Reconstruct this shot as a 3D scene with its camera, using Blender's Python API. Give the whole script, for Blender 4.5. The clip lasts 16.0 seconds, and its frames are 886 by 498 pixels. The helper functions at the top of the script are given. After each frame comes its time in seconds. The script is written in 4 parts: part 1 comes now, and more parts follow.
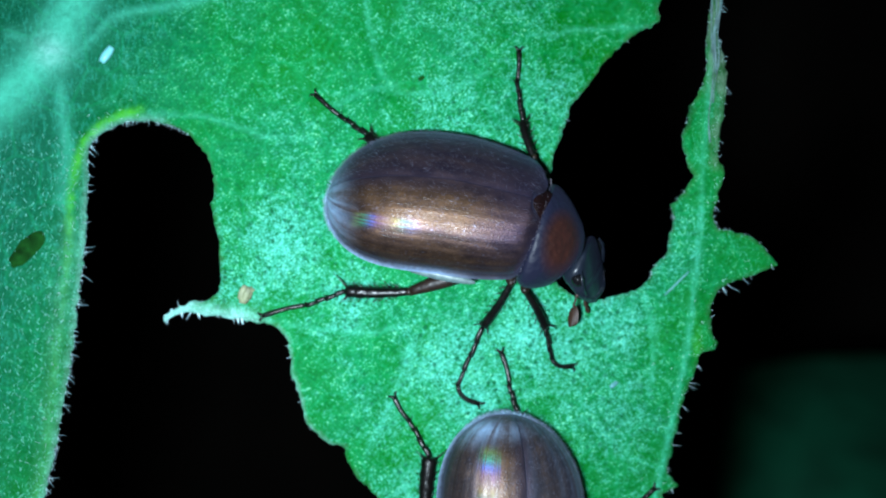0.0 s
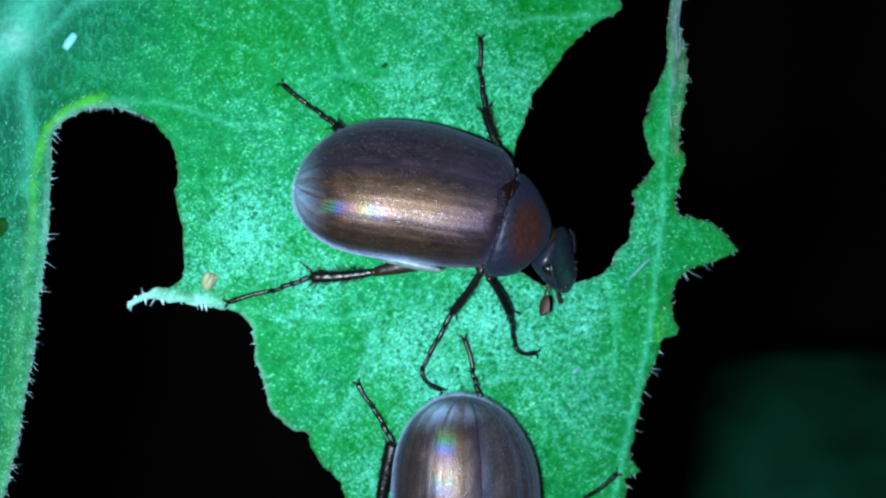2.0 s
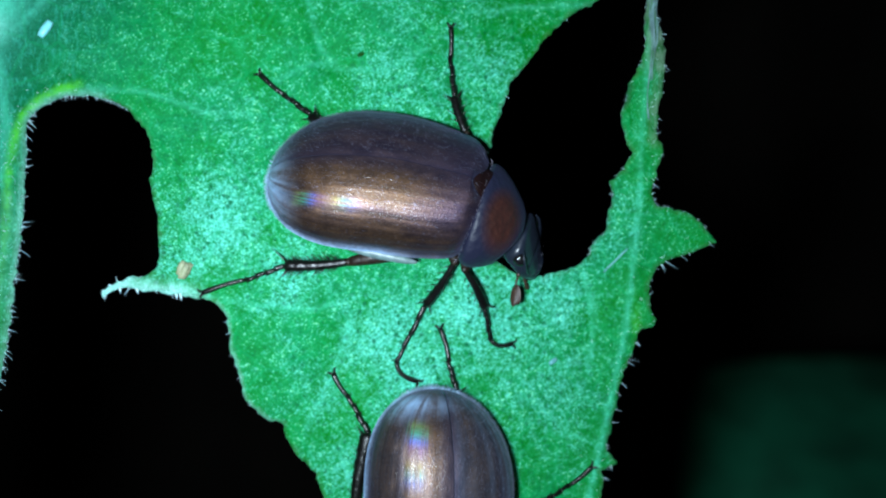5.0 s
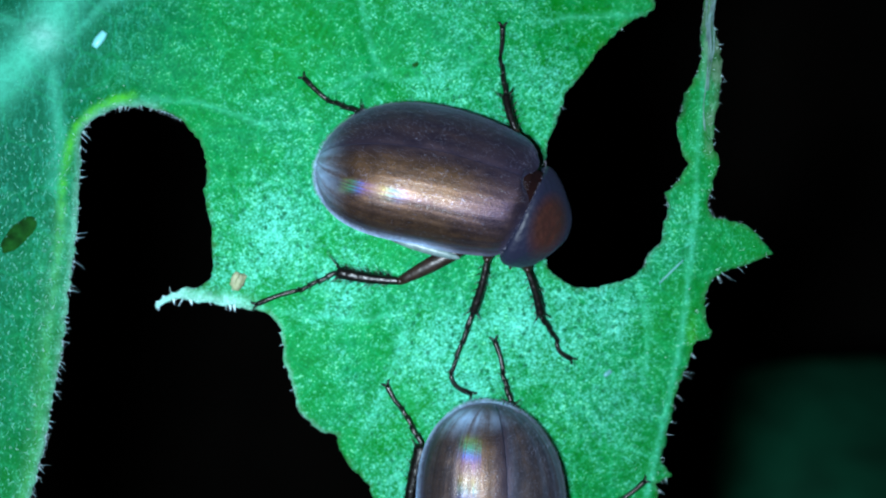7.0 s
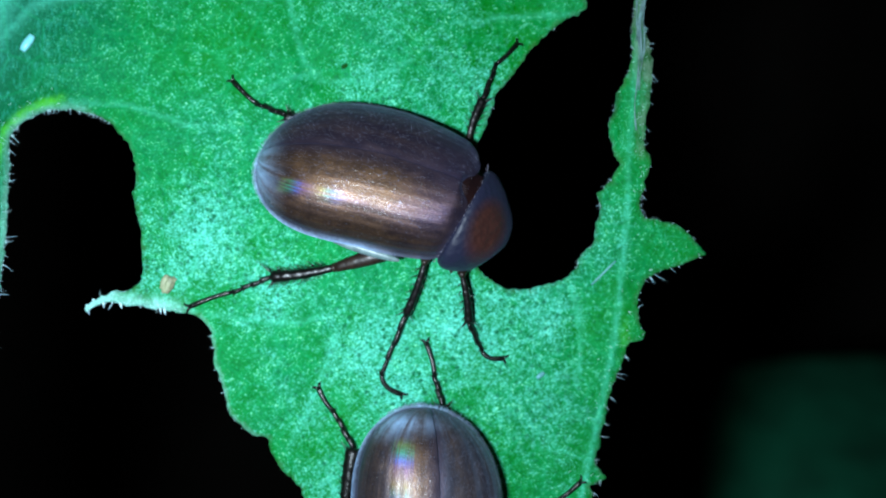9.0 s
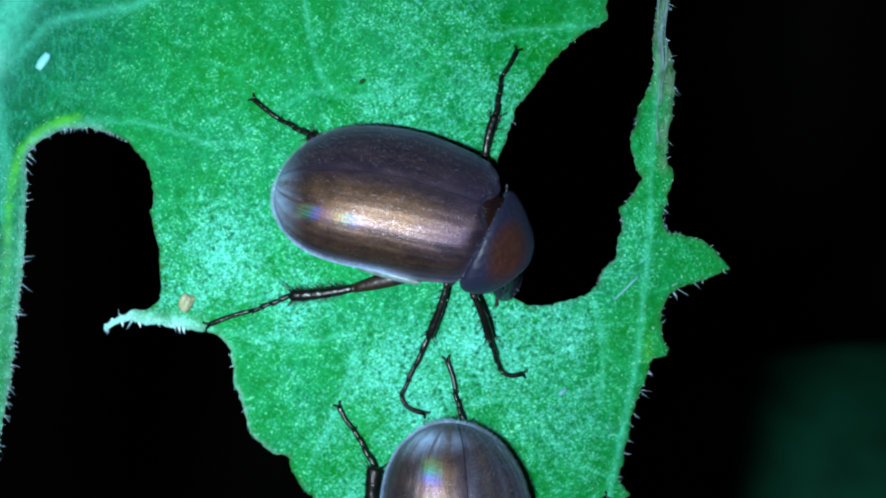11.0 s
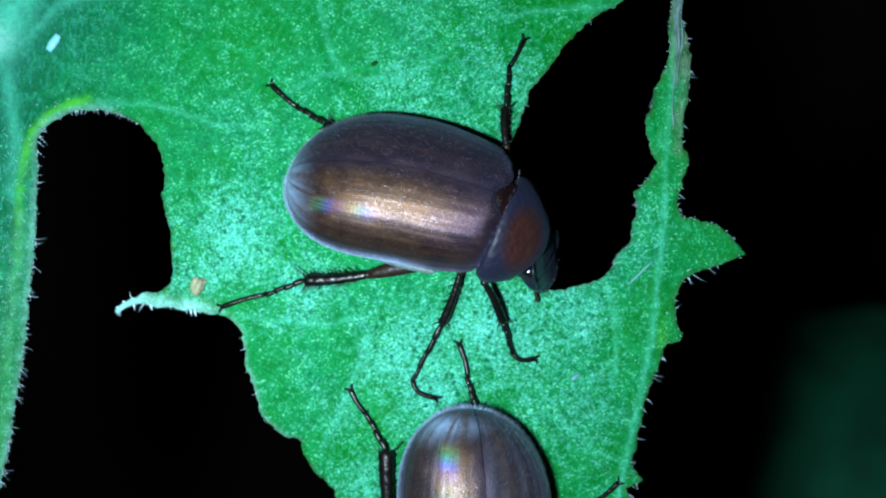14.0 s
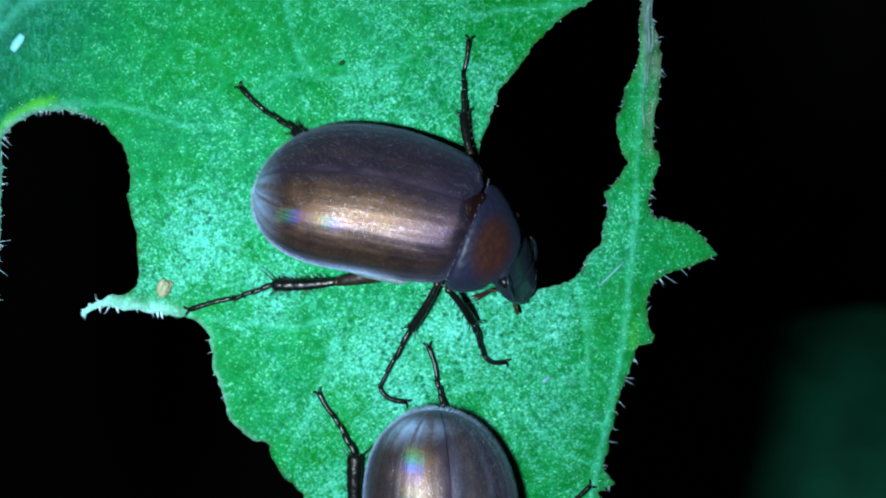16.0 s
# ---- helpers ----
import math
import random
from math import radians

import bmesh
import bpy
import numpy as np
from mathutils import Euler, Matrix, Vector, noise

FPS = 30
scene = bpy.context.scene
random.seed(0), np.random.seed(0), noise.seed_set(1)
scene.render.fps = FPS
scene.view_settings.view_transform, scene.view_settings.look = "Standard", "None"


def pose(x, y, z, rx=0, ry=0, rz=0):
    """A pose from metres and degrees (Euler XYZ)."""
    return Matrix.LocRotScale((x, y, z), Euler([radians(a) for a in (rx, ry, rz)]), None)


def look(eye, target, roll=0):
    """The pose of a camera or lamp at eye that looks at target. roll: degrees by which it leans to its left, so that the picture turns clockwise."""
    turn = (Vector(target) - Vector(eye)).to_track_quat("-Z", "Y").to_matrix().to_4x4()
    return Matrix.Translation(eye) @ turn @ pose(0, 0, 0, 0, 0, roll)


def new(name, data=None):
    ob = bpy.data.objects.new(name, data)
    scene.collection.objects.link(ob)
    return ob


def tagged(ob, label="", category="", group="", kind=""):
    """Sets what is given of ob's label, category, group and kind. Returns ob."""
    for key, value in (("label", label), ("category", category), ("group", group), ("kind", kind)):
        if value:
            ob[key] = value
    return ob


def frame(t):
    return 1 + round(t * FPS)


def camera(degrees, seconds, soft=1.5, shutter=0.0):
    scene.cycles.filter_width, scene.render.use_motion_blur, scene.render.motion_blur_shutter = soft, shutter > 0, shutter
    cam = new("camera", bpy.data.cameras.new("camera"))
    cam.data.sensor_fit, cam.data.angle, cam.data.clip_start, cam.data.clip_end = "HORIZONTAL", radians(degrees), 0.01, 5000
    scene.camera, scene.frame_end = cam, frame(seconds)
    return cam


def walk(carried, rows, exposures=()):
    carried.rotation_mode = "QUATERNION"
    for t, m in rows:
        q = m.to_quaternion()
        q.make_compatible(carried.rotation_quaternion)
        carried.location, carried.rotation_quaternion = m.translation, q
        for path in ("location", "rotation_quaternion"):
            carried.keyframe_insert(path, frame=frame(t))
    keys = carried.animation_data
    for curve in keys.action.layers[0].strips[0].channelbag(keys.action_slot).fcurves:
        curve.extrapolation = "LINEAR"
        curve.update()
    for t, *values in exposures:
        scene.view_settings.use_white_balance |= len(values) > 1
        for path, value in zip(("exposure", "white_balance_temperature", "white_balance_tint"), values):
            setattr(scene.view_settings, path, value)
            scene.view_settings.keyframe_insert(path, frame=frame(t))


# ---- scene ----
cam = camera(30, 16.0, soft=2.1)
walk(cam, [
    (0, pose(0.00000, -0.00000, 0.05910, 0.001, -0.003, 0.000)),
    (0.5, pose(0.00082, -0.00079, 0.05916, 0.264, -0.185, 0.116)),
    (1, pose(0.00117, -0.00084, 0.05932, 0.156, -0.806, 0.042)),
    (1.5, pose(0.00139, -0.00059, 0.05937, -0.045, -0.901, -0.068)),
    (2, pose(0.00016, -0.00070, 0.05937, 0.212, -1.117, -0.066)),
    (2.5, pose(0.00007, -0.00068, 0.05943, 0.510, -1.096, -0.069)),
    (3, pose(-0.00044, -0.00055, 0.05933, 0.627, -1.349, 0.019)),
    (3.5, pose(-0.00014, -0.00043, 0.05917, 0.555, -1.487, 0.035)),
    (5.8, pose(0.00154, -0.00180, 0.05913, 0.548, -0.507, 0.162)),
    (6, pose(0.00076, -0.00172, 0.05900, 0.440, -0.437, 0.095)),
    (6.5, pose(-0.00095, -0.00112, 0.05881, 0.433, -0.258, 0.079)),
    (7, pose(0.00006, -0.00085, 0.05884, 0.390, -0.170, 0.196)),
    (7.5, pose(0.00013, -0.00053, 0.05866, 0.201, -0.085, 0.294)),
    (8, pose(0.00169, -0.00032, 0.05859, 0.239, 0.137, 0.194)),
    (8.5, pose(0.00287, -0.00035, 0.05853, 0.232, 0.477, 0.011)),
    (9, pose(0.00346, -0.00064, 0.05856, 0.255, 0.745, -0.040)),
    (9.5, pose(0.00313, -0.00044, 0.05840, 0.286, 0.860, -0.303)),
    (9.7, pose(0.00259, -0.00020, 0.05846, 0.232, 0.786, -0.376)),
    (11.8, pose(0.00485, 0.00116, 0.05765, -1.275, 2.806, -0.545)),
    (12, pose(0.00422, 0.00122, 0.05772, -1.435, 2.829, -0.625)),
    (12.5, pose(0.00369, 0.00141, 0.05754, -2.166, 3.168, -0.553)),
    (13, pose(0.00422, 0.00201, 0.05739, -2.545, 3.412, -0.418)),
    (13.5, pose(0.00443, 0.00215, 0.05744, -2.752, 3.347, -0.334)),
    (14, pose(0.00492, 0.00220, 0.05741, -2.561, 3.341, -0.264)),
    (14.5, pose(0.00586, 0.00265, 0.05716, -2.523, 3.436, -0.305)),
    (15, pose(0.00570, 0.00277, 0.05692, -2.797, 3.535, -0.398)),
    (15.5, pose(0.00593, 0.00289, 0.05669, -2.783, 3.597, -0.319)),
    (16, pose(0.00596, 0.00220, 0.05673, -2.556, 3.342, -0.389)),
], exposures=[(0, 0.0), (16.0, 0.0)])
cam.data.dof.use_dof = True
cam.data.dof.focus_distance = 0.0562
cam.data.dof.aperture_fstop = 60

MM = 0.001          # everything below is written in millimetres

# ---------------------------------------------------------------- light
world = bpy.data.worlds.new("night")
world.use_nodes = True
world.node_tree.nodes["Background"].inputs[0].default_value = (0.25, 0.45, 0.8, 1)
world.node_tree.nodes["Background"].inputs[1].default_value = 0.0007
scene.world = world


def torch(name, where, watts, size, color):
    """A small round lamp of the hand torch beside the camera."""
    data = bpy.data.lights.new(name, "AREA")
    data.shape, data.size, data.energy, data.color = "DISK", size * MM, watts, color
    data.spread = radians(70)
    ob = new(name, data)
    ob.matrix_world = look([c * MM for c in where], (-0.0025, -0.0005, 0.0))
    return ob


torch("torch_lamp", (-5.5, -3.5, 57), 0.0104, 5, (0.81, 1.0, 1.16))


# ---------------------------------------------------------------- materials
def material(name):
    m = bpy.data.materials.new(name)
    m.use_nodes = True
    nt = m.node_tree
    return m, nt, nt.nodes["Principled BSDF"]


def node(nt, kind, **inputs):
    n = nt.nodes.new(kind)
    for key, value in inputs.items():
        n.inputs[key.replace("_", " ")].default_value = value
    return n


def noise_node(nt, scale, detail=3.0, rough=0.55, stretch=None, distort=0.0):
    co = nt.nodes.new("ShaderNodeTexCoord")
    n = node(nt, "ShaderNodeTexNoise", Scale=scale, Detail=detail, Roughness=rough, Distortion=distort)
    if stretch:
        mp = nt.nodes.new("ShaderNodeMapping")
        mp.inputs["Scale"].default_value = stretch
        nt.links.new(co.outputs["Object"], mp.inputs["Vector"])
        nt.links.new(mp.outputs["Vector"], n.inputs["Vector"])
    else:
        nt.links.new(co.outputs["Object"], n.inputs["Vector"])
    return n


def cells_node(nt, scale, feature="F1"):
    co = nt.nodes.new("ShaderNodeTexCoord")
    n = node(nt, "ShaderNodeTexVoronoi", Scale=scale)
    n.feature = feature
    nt.links.new(co.outputs["Object"], n.inputs["Vector"])
    return n


def ramp(nt, source, stops):
    n = nt.nodes.new("ShaderNodeValToRGB")
    while len(n.color_ramp.elements) < len(stops):
        n.color_ramp.elements.new(0.5)
    for e, (at, c) in zip(n.color_ramp.elements, stops):
        e.position, e.color = at, (*c, 1) if len(c) == 3 else c
    nt.links.new(source, n.inputs["Fac"])
    return n.outputs["Color"]


def mix(nt, fac, a, b, mode="MIX"):
    n = nt.nodes.new("ShaderNodeMix")
    n.data_type, n.blend_type = "RGBA", mode
    for socket, value in ((n.inputs[0], fac), (n.inputs[6], a), (n.inputs[7], b)):
        if isinstance(value, bpy.types.NodeSocket):
            nt.links.new(value, socket)
        else:
            socket.default_value = (*value, 1) if isinstance(value, tuple) else value
    return n.outputs[2]


def attribute(nt, name):
    n = nt.nodes.new("ShaderNodeAttribute")
    n.attribute_name = name
    return n.outputs["Fac"]


def relief(nt, bsdf, height, distance, strength=1.0, before=None):
    n = node(nt, "ShaderNodeBump", Strength=strength, Distance=distance)
    nt.links.new(height, n.inputs["Height"])
    if before:
        nt.links.new(before, n.inputs["Normal"])
    nt.links.new(n.outputs["Normal"], bsdf.inputs["Normal"])
    return n.outputs["Normal"]


def sums(nt, *terms):
    """The sum of (socket, factor) pairs."""
    total = None
    for socket, factor in terms:
        n = nt.nodes.new("ShaderNodeMath")
        n.operation = "MULTIPLY_ADD"
        nt.links.new(socket, n.inputs[0])
        n.inputs[1].default_value = factor
        if total is None:
            n.inputs[2].default_value = 0.0
        else:
            nt.links.new(total, n.inputs[2])
        total = n.outputs[0]
    return total


def grey(v):
    return (v, v, v)


def leaf_material():
    """Saturated green skin, mealy and finely pored where the short down is dense."""
    m, nt, b = material("leaf_skin")
    big = noise_node(nt, 210, 3, 0.6).outputs["Fac"]
    patch = noise_node(nt, 780, 4, 0.62, distort=0.4).outputs["Fac"]
    mid = noise_node(nt, 1900, 4, 0.68, distort=0.5).outputs["Fac"]
    grain = noise_node(nt, 5300, 3, 0.75, distort=0.7).outputs["Fac"]
    fine = noise_node(nt, 12500, 2, 0.7, distort=0.3).outputs["Fac"]
    fibre = noise_node(nt, 7600, 2, 0.6, (1.0, 0.38, 1.0), 0.5).outputs["Fac"]
    meal, dull = attribute(nt, "meal"), attribute(nt, "grey")
    net = cells_node(nt, 620, "DISTANCE_TO_EDGE")
    # the skin between the down
    green = ramp(nt, big, [(0.32, (0.0012, 0.152, 0.003)), (0.46, (0.0010, 0.148, 0.014)), (0.60, (0.0012, 0.145, 0.036))])
    green = mix(nt, ramp(nt, mid, [(0.38, grey(0)), (0.66, grey(0.75))]), green, (0.0030, 0.235, 0.052))
    green = mix(nt, dull, green, (0.002, 0.088, 0.042))
    # pale down in grains, closed to a meal where it is dense
    dense = sums(nt, (grain, 0.55), (fine, 0.45), (patch, 0.28), (mid, 0.16), (meal, 0.25))
    cover = ramp(nt, dense, [(0.76, grey(0)), (0.87, grey(0.34)), (1.0, grey(0.95))])
    cover = mix(nt, 1.0, cover, ramp(nt, dull, [(0.0, grey(1)), (0.8, grey(0.3))]), "MULTIPLY")
    green = mix(nt, cover, green, (0.090, 0.50, 0.395))
    # dull parts are streaked instead
    streak = mix(nt, 1.0, ramp(nt, fibre, [(0.50, grey(0)), (0.66, grey(0.34))]), ramp(nt, dull, [(0.1, grey(0)), (0.6, grey(1))]), "MULTIPLY")
    green = mix(nt, streak, green, (0.030, 0.34, 0.24))
    sparks = ramp(nt, sums(nt, (fine, 0.7), (mid, 0.3)), [(0.585, grey(0)), (0.68, grey(0.8))])
    sparks = mix(nt, 1.0, sparks, mix(nt, 1.0, ramp(nt, dull, [(0.0, grey(1)), (0.7, grey(0.1))]), ramp(nt, meal, [(0.0, grey(0.75)), (0.5, grey(1))]), "MULTIPLY"), "MULTIPLY")
    green = mix(nt, sparks, green, (0.20, 0.70, 0.36))
    # pores: small dark dots, more of them in the meal
    pores = cells_node(nt, 4300)
    sparse = cells_node(nt, 2900)
    dots = ramp(nt, sums(nt, (pores.outputs["Distance"], 1.0), (fine, 0.25), (patch, 0.35)), [(0.42, grey(0.95)), (0.58, grey(0))])
    dots = mix(nt, 1.0, dots, ramp(nt, sums(nt, (meal, 1.0), (patch, 0.6)), [(0.30, grey(0.30)), (0.95, grey(1.0))]), "MULTIPLY")
    green = mix(nt, dots, green, (0.0012, 0.115, 0.030))
    more = mix(nt, 1.0, ramp(nt, sums(nt, (sparse.outputs["Distance"], 1.0), (fine, 0.3)), [(0.32, grey(0.95)), (0.45, grey(0))]),
               ramp(nt, meal, [(0.0, grey(0.12)), (0.6, grey(0.9))]), "MULTIPLY")
    green = mix(nt, more, green, (0.001, 0.085, 0.028))
    green = mix(nt, 1.0, green, ramp(nt, sums(nt, (fine, 0.6), (grain, 0.4)), [(0.40, grey(0.83)), (0.50, grey(1.0)), (0.60, grey(1.13))]), "MULTIPLY")
    lines = ramp(nt, net.outputs["Distance"], [(0.0, grey(0.22)), (0.05, grey(0))])
    green = mix(nt, lines, green, (0.006, 0.30, 0.10))
    broken = ramp(nt, sums(nt, (mid, 0.7), (grain, 0.5)), [(0.42, grey(0.62)), (0.70, grey(1.0))])
    green = mix(nt, mix(nt, 1.0, attribute(nt, "vein"), broken, "MULTIPLY"), green, (0.085, 0.62, 0.42))
    patchy = mix(nt, 1.0, attribute(nt, "rim"), ramp(nt, sums(nt, (patch, 0.6), (mid, 0.5)), [(0.42, grey(0.15)), (0.64, grey(1.0))]), "MULTIPLY")
    green = mix(nt, patchy, green, (0.050, 0.38, 0.006))
    bleach = mix(nt, 1.0, attribute(nt, "bleach"), ramp(nt, sums(nt, (mid, 0.6), (grain, 0.4)), [(0.34, grey(0.25)), (0.60, grey(1))]), "MULTIPLY")
    green = mix(nt, bleach, green, (0.33, 0.72, 0.66))
    withered = mix(nt, ramp(nt, noise_node(nt, 5200, 3, 0.7, (1.0, 0.25, 1.0)).outputs["Fac"], [(0.36, grey(0)), (0.62, grey(1))]), (0.018, 0.085, 0.022), (0.15, 0.24, 0.17))
    green = mix(nt, attribute(nt, "dry"), green, withered)
    nt.links.new(green, b.inputs["Base Color"])
    b.inputs["Roughness"].default_value = 0.45
    b.inputs["Specular IOR Level"].default_value = 0.12
    b.inputs["Specular Tint"].default_value = (0.25, 1.0, 0.75, 1)
    first = relief(nt, b, sums(nt, (grain, 0.6), (fine, 0.4)), 0.00008, 0.55)
    relief(nt, b, mid, 0.00014, 0.4, first)
    return m


def shell_material(name, dark, light, rough, sheen, scale=7000, dots=0.5):
    """The chitin of a beetle: brown, finely dotted, with a bluish bloom of short hair."""
    m, nt, b = material(name)
    big = noise_node(nt, 500, 3)
    grain = noise_node(nt, scale, 2, 0.6)
    pits = cells_node(nt, scale * 0.9)
    color = ramp(nt, big.outputs["Fac"], [(0.3, dark), (0.7, light)])
    color = mix(nt, ramp(nt, grain.outputs["Fac"], [(0.45, (0, 0, 0)), (0.7, (0.5, 0.5, 0.5))]), color, tuple(c * 1.6 for c in light))
    nt.links.new(color, b.inputs["Base Color"])
    b.inputs["Roughness"].default_value = rough
    b.inputs["Sheen Weight"].default_value = sheen
    b.inputs["Sheen Roughness"].default_value = 0.55
    b.inputs["Sheen Tint"].default_value = (0.46, 0.50, 1.0, 1)
    b.inputs["Specular IOR Level"].default_value = 0.6
    first = relief(nt, b, pits.outputs["Distance"], 0.00002, dots)
    relief(nt, b, grain.outputs["Fac"], 0.00002, dots, first)
    return m, b


def plain(name, color, rough=0.5, vary=0.35, scale=2500, spec=0.5, bump=0.00002):
    m, nt, b = material(name)
    n = noise_node(nt, scale, 3)
    nt.links.new(ramp(nt, n.outputs["Fac"], [(0.3, tuple(c * (1 - vary) for c in color)), (0.7, tuple(min(1, c * (1 + vary)) for c in color))]), b.inputs["Base Color"])
    b.inputs["Roughness"].default_value = rough
    b.inputs["Specular IOR Level"].default_value = spec
    relief(nt, b, n.outputs["Fac"], bump, 0.4)
    return m


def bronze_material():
    """Wing cases: dark brown with a bronze gloss; its faint rainbow glints towards the tail are painted in."""
    m, b = shell_material("elytra_shell", (0.056, 0.0300, 0.0125), (0.096, 0.0520, 0.0190), 0.45, 0.07, 17000, 0.18)
    nt = m.node_tree
    co = nt.nodes.new("ShaderNodeTexCoord")
    xyz = nt.nodes.new("ShaderNodeSeparateXYZ")
    nt.links.new(co.outputs["Object"], xyz.inputs["Vector"])
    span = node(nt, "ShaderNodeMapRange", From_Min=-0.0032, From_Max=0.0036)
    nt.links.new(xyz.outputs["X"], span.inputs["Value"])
    brown = b.inputs["Base Color"].links[0].from_socket
    # lanes run from shoulder to tail and draw together there
    lane = nt.nodes.new("ShaderNodeCombineXYZ")
    wide = node(nt, "ShaderNodeMath")
    wide.operation, wide.inputs[1].default_value = "MULTIPLY", 0.0045
    nt.links.new(attribute(nt, "lane"), wide.inputs[0])
    slow = node(nt, "ShaderNodeMath")
    slow.operation, slow.inputs[1].default_value = "MULTIPLY", 0.05
    nt.links.new(xyz.outputs["X"], slow.inputs[0])
    nt.links.new(slow.outputs[0], lane.inputs["X"])
    nt.links.new(wide.outputs[0], lane.inputs["Y"])
    def laned(scale, detail):
        n = node(nt, "ShaderNodeTexNoise", Scale=scale, Detail=detail, Roughness=0.6)
        nt.links.new(lane.outputs["Vector"], n.inputs["Vector"])
        return n.outputs["Fac"]
    stripes = laned(3000, 3)
    brown = mix(nt, 1.0, brown, ramp(nt, stripes, [(0.36, (0.76, 0.76, 0.82)), (0.62, (1.14, 1.13, 1.10))]), "MULTIPLY")
    mottle = noise_node(nt, 2400, 4, 0.65, (0.55, 1.0, 1.0), 0.4).outputs["Fac"]
    brown = mix(nt, 1.0, brown, ramp(nt, mottle, [(0.34, (0.72, 0.73, 0.78)), (0.66, (1.26, 1.24, 1.20))]), "MULTIPLY")
    specks = noise_node(nt, 13000, 2, 0.7, (0.6, 1.0, 1.0))
    brown = mix(nt, ramp(nt, specks.outputs["Fac"], [(0.60, (0, 0, 0)), (0.72, (0.6, 0.6, 0.6))]), brown, (0.17, 0.16, 0.21))
    # rainbow glints of the highlight, painted into the base colour
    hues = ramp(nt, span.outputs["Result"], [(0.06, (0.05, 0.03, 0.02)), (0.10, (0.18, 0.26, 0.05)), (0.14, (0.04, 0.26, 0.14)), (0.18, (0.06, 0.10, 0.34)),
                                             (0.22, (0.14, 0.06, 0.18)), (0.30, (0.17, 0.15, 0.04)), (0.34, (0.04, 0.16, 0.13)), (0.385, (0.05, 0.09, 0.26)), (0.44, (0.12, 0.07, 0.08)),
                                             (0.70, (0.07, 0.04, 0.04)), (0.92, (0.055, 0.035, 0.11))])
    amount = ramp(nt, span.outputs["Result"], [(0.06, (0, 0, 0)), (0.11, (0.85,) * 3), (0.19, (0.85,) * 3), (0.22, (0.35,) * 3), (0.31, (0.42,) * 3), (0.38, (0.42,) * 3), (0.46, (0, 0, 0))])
    amount = mix(nt, 1.0, amount, attribute(nt, "rainbow_glint"), "MULTIPLY")
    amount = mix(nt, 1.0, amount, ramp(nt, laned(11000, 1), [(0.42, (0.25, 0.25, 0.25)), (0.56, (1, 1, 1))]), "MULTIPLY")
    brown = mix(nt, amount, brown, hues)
    # a violet cast towards the shoulders
    broad = node(nt, "ShaderNodeMapRange", From_Min=-0.0026, From_Max=0.0012)
    nt.links.new(xyz.outputs["Y"], broad.inputs["Value"])
    cast = mix(nt, 1.0, ramp(nt, span.outputs["Result"], [(0.62, (0, 0, 0)), (0.97, (0.45,) * 3)]), ramp(nt, broad.outputs["Result"], [(0.0, (0, 0, 0)), (0.3, (1, 1, 1)), (1.0, (0.6,) * 3)]), "MULTIPLY")
    brown = mix(nt, cast, brown, (0.036, 0.031, 0.092))
    # violet shade painted over all but the bronze lanes, deepest on the left case
    violet_shade = ramp(nt, attribute(nt, "bronze"), [(0.0, grey(0.55)), (1.0, grey(0.06))])
    brown = mix(nt, violet_shade, brown, (0.036, 0.037, 0.092))
    # hair bloom and its pale sheen, both painted into the base colour
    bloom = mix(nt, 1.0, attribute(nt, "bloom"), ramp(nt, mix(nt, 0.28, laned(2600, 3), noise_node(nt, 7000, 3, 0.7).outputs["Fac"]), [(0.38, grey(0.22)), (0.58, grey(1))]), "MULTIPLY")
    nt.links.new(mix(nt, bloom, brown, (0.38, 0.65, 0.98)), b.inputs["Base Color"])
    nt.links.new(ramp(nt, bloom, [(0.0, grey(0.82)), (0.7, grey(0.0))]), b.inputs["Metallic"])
    b.inputs["Specular Tint"].default_value = (0.72, 0.62, 1.0, 1)
    glints = mix(nt, 0.35, noise_node(nt, 8500, 2, 0.7).outputs["Fac"], laned(8000, 1))
    nt.links.new(ramp(nt, glints, [(0.45, (0.02,) * 3), (0.62, (0.31,) * 3)]), b.inputs["Coat Weight"])
    b.inputs["Coat Roughness"].default_value = 0.19
    nt.links.new(ramp(nt, mottle, [(0.32, grey(0.38)), (0.68, grey(0.54))]), b.inputs["Roughness"])
    b.inputs["Coat IOR"].default_value = 1.55
    # fine cross ridges draw the gloss out along the case, lengthwise lines break it up
    ridges = noise_node(nt, 17000, 2, 0.6, (0.7, 1.0, 1.0))
    bump = node(nt, "ShaderNodeBump", Strength=0.9, Distance=0.000016)
    nt.links.new(ridges.outputs["Fac"], bump.inputs["Height"])
    lines = node(nt, "ShaderNodeBump", Strength=1.0, Distance=0.00003)
    nt.links.new(laned(6000, 2), lines.inputs["Height"])
    nt.links.new(bump.outputs["Normal"], lines.inputs["Normal"])
    nt.links.new(lines.outputs["Normal"], b.inputs["Coat Normal"])
    return m


LEAF = leaf_material()
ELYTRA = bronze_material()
def collar_material():
    """Pronotum: dark red in the middle, violet-blue with bloom towards its rim."""
    m, b = shell_material("collar_shell", (0.019, 0.0062, 0.0042), (0.036, 0.0098, 0.006), 0.52, 0.03, 5200, 1.0)
    nt = m.node_tree
    red = b.inputs["Base Color"].links[0].from_socket
    b.inputs["Specular IOR Level"].default_value = 0.35
    nt.links.new(mix(nt, attribute(nt, "bloom"), red, (0.010, 0.011, 0.027)), b.inputs["Base Color"])
    return m


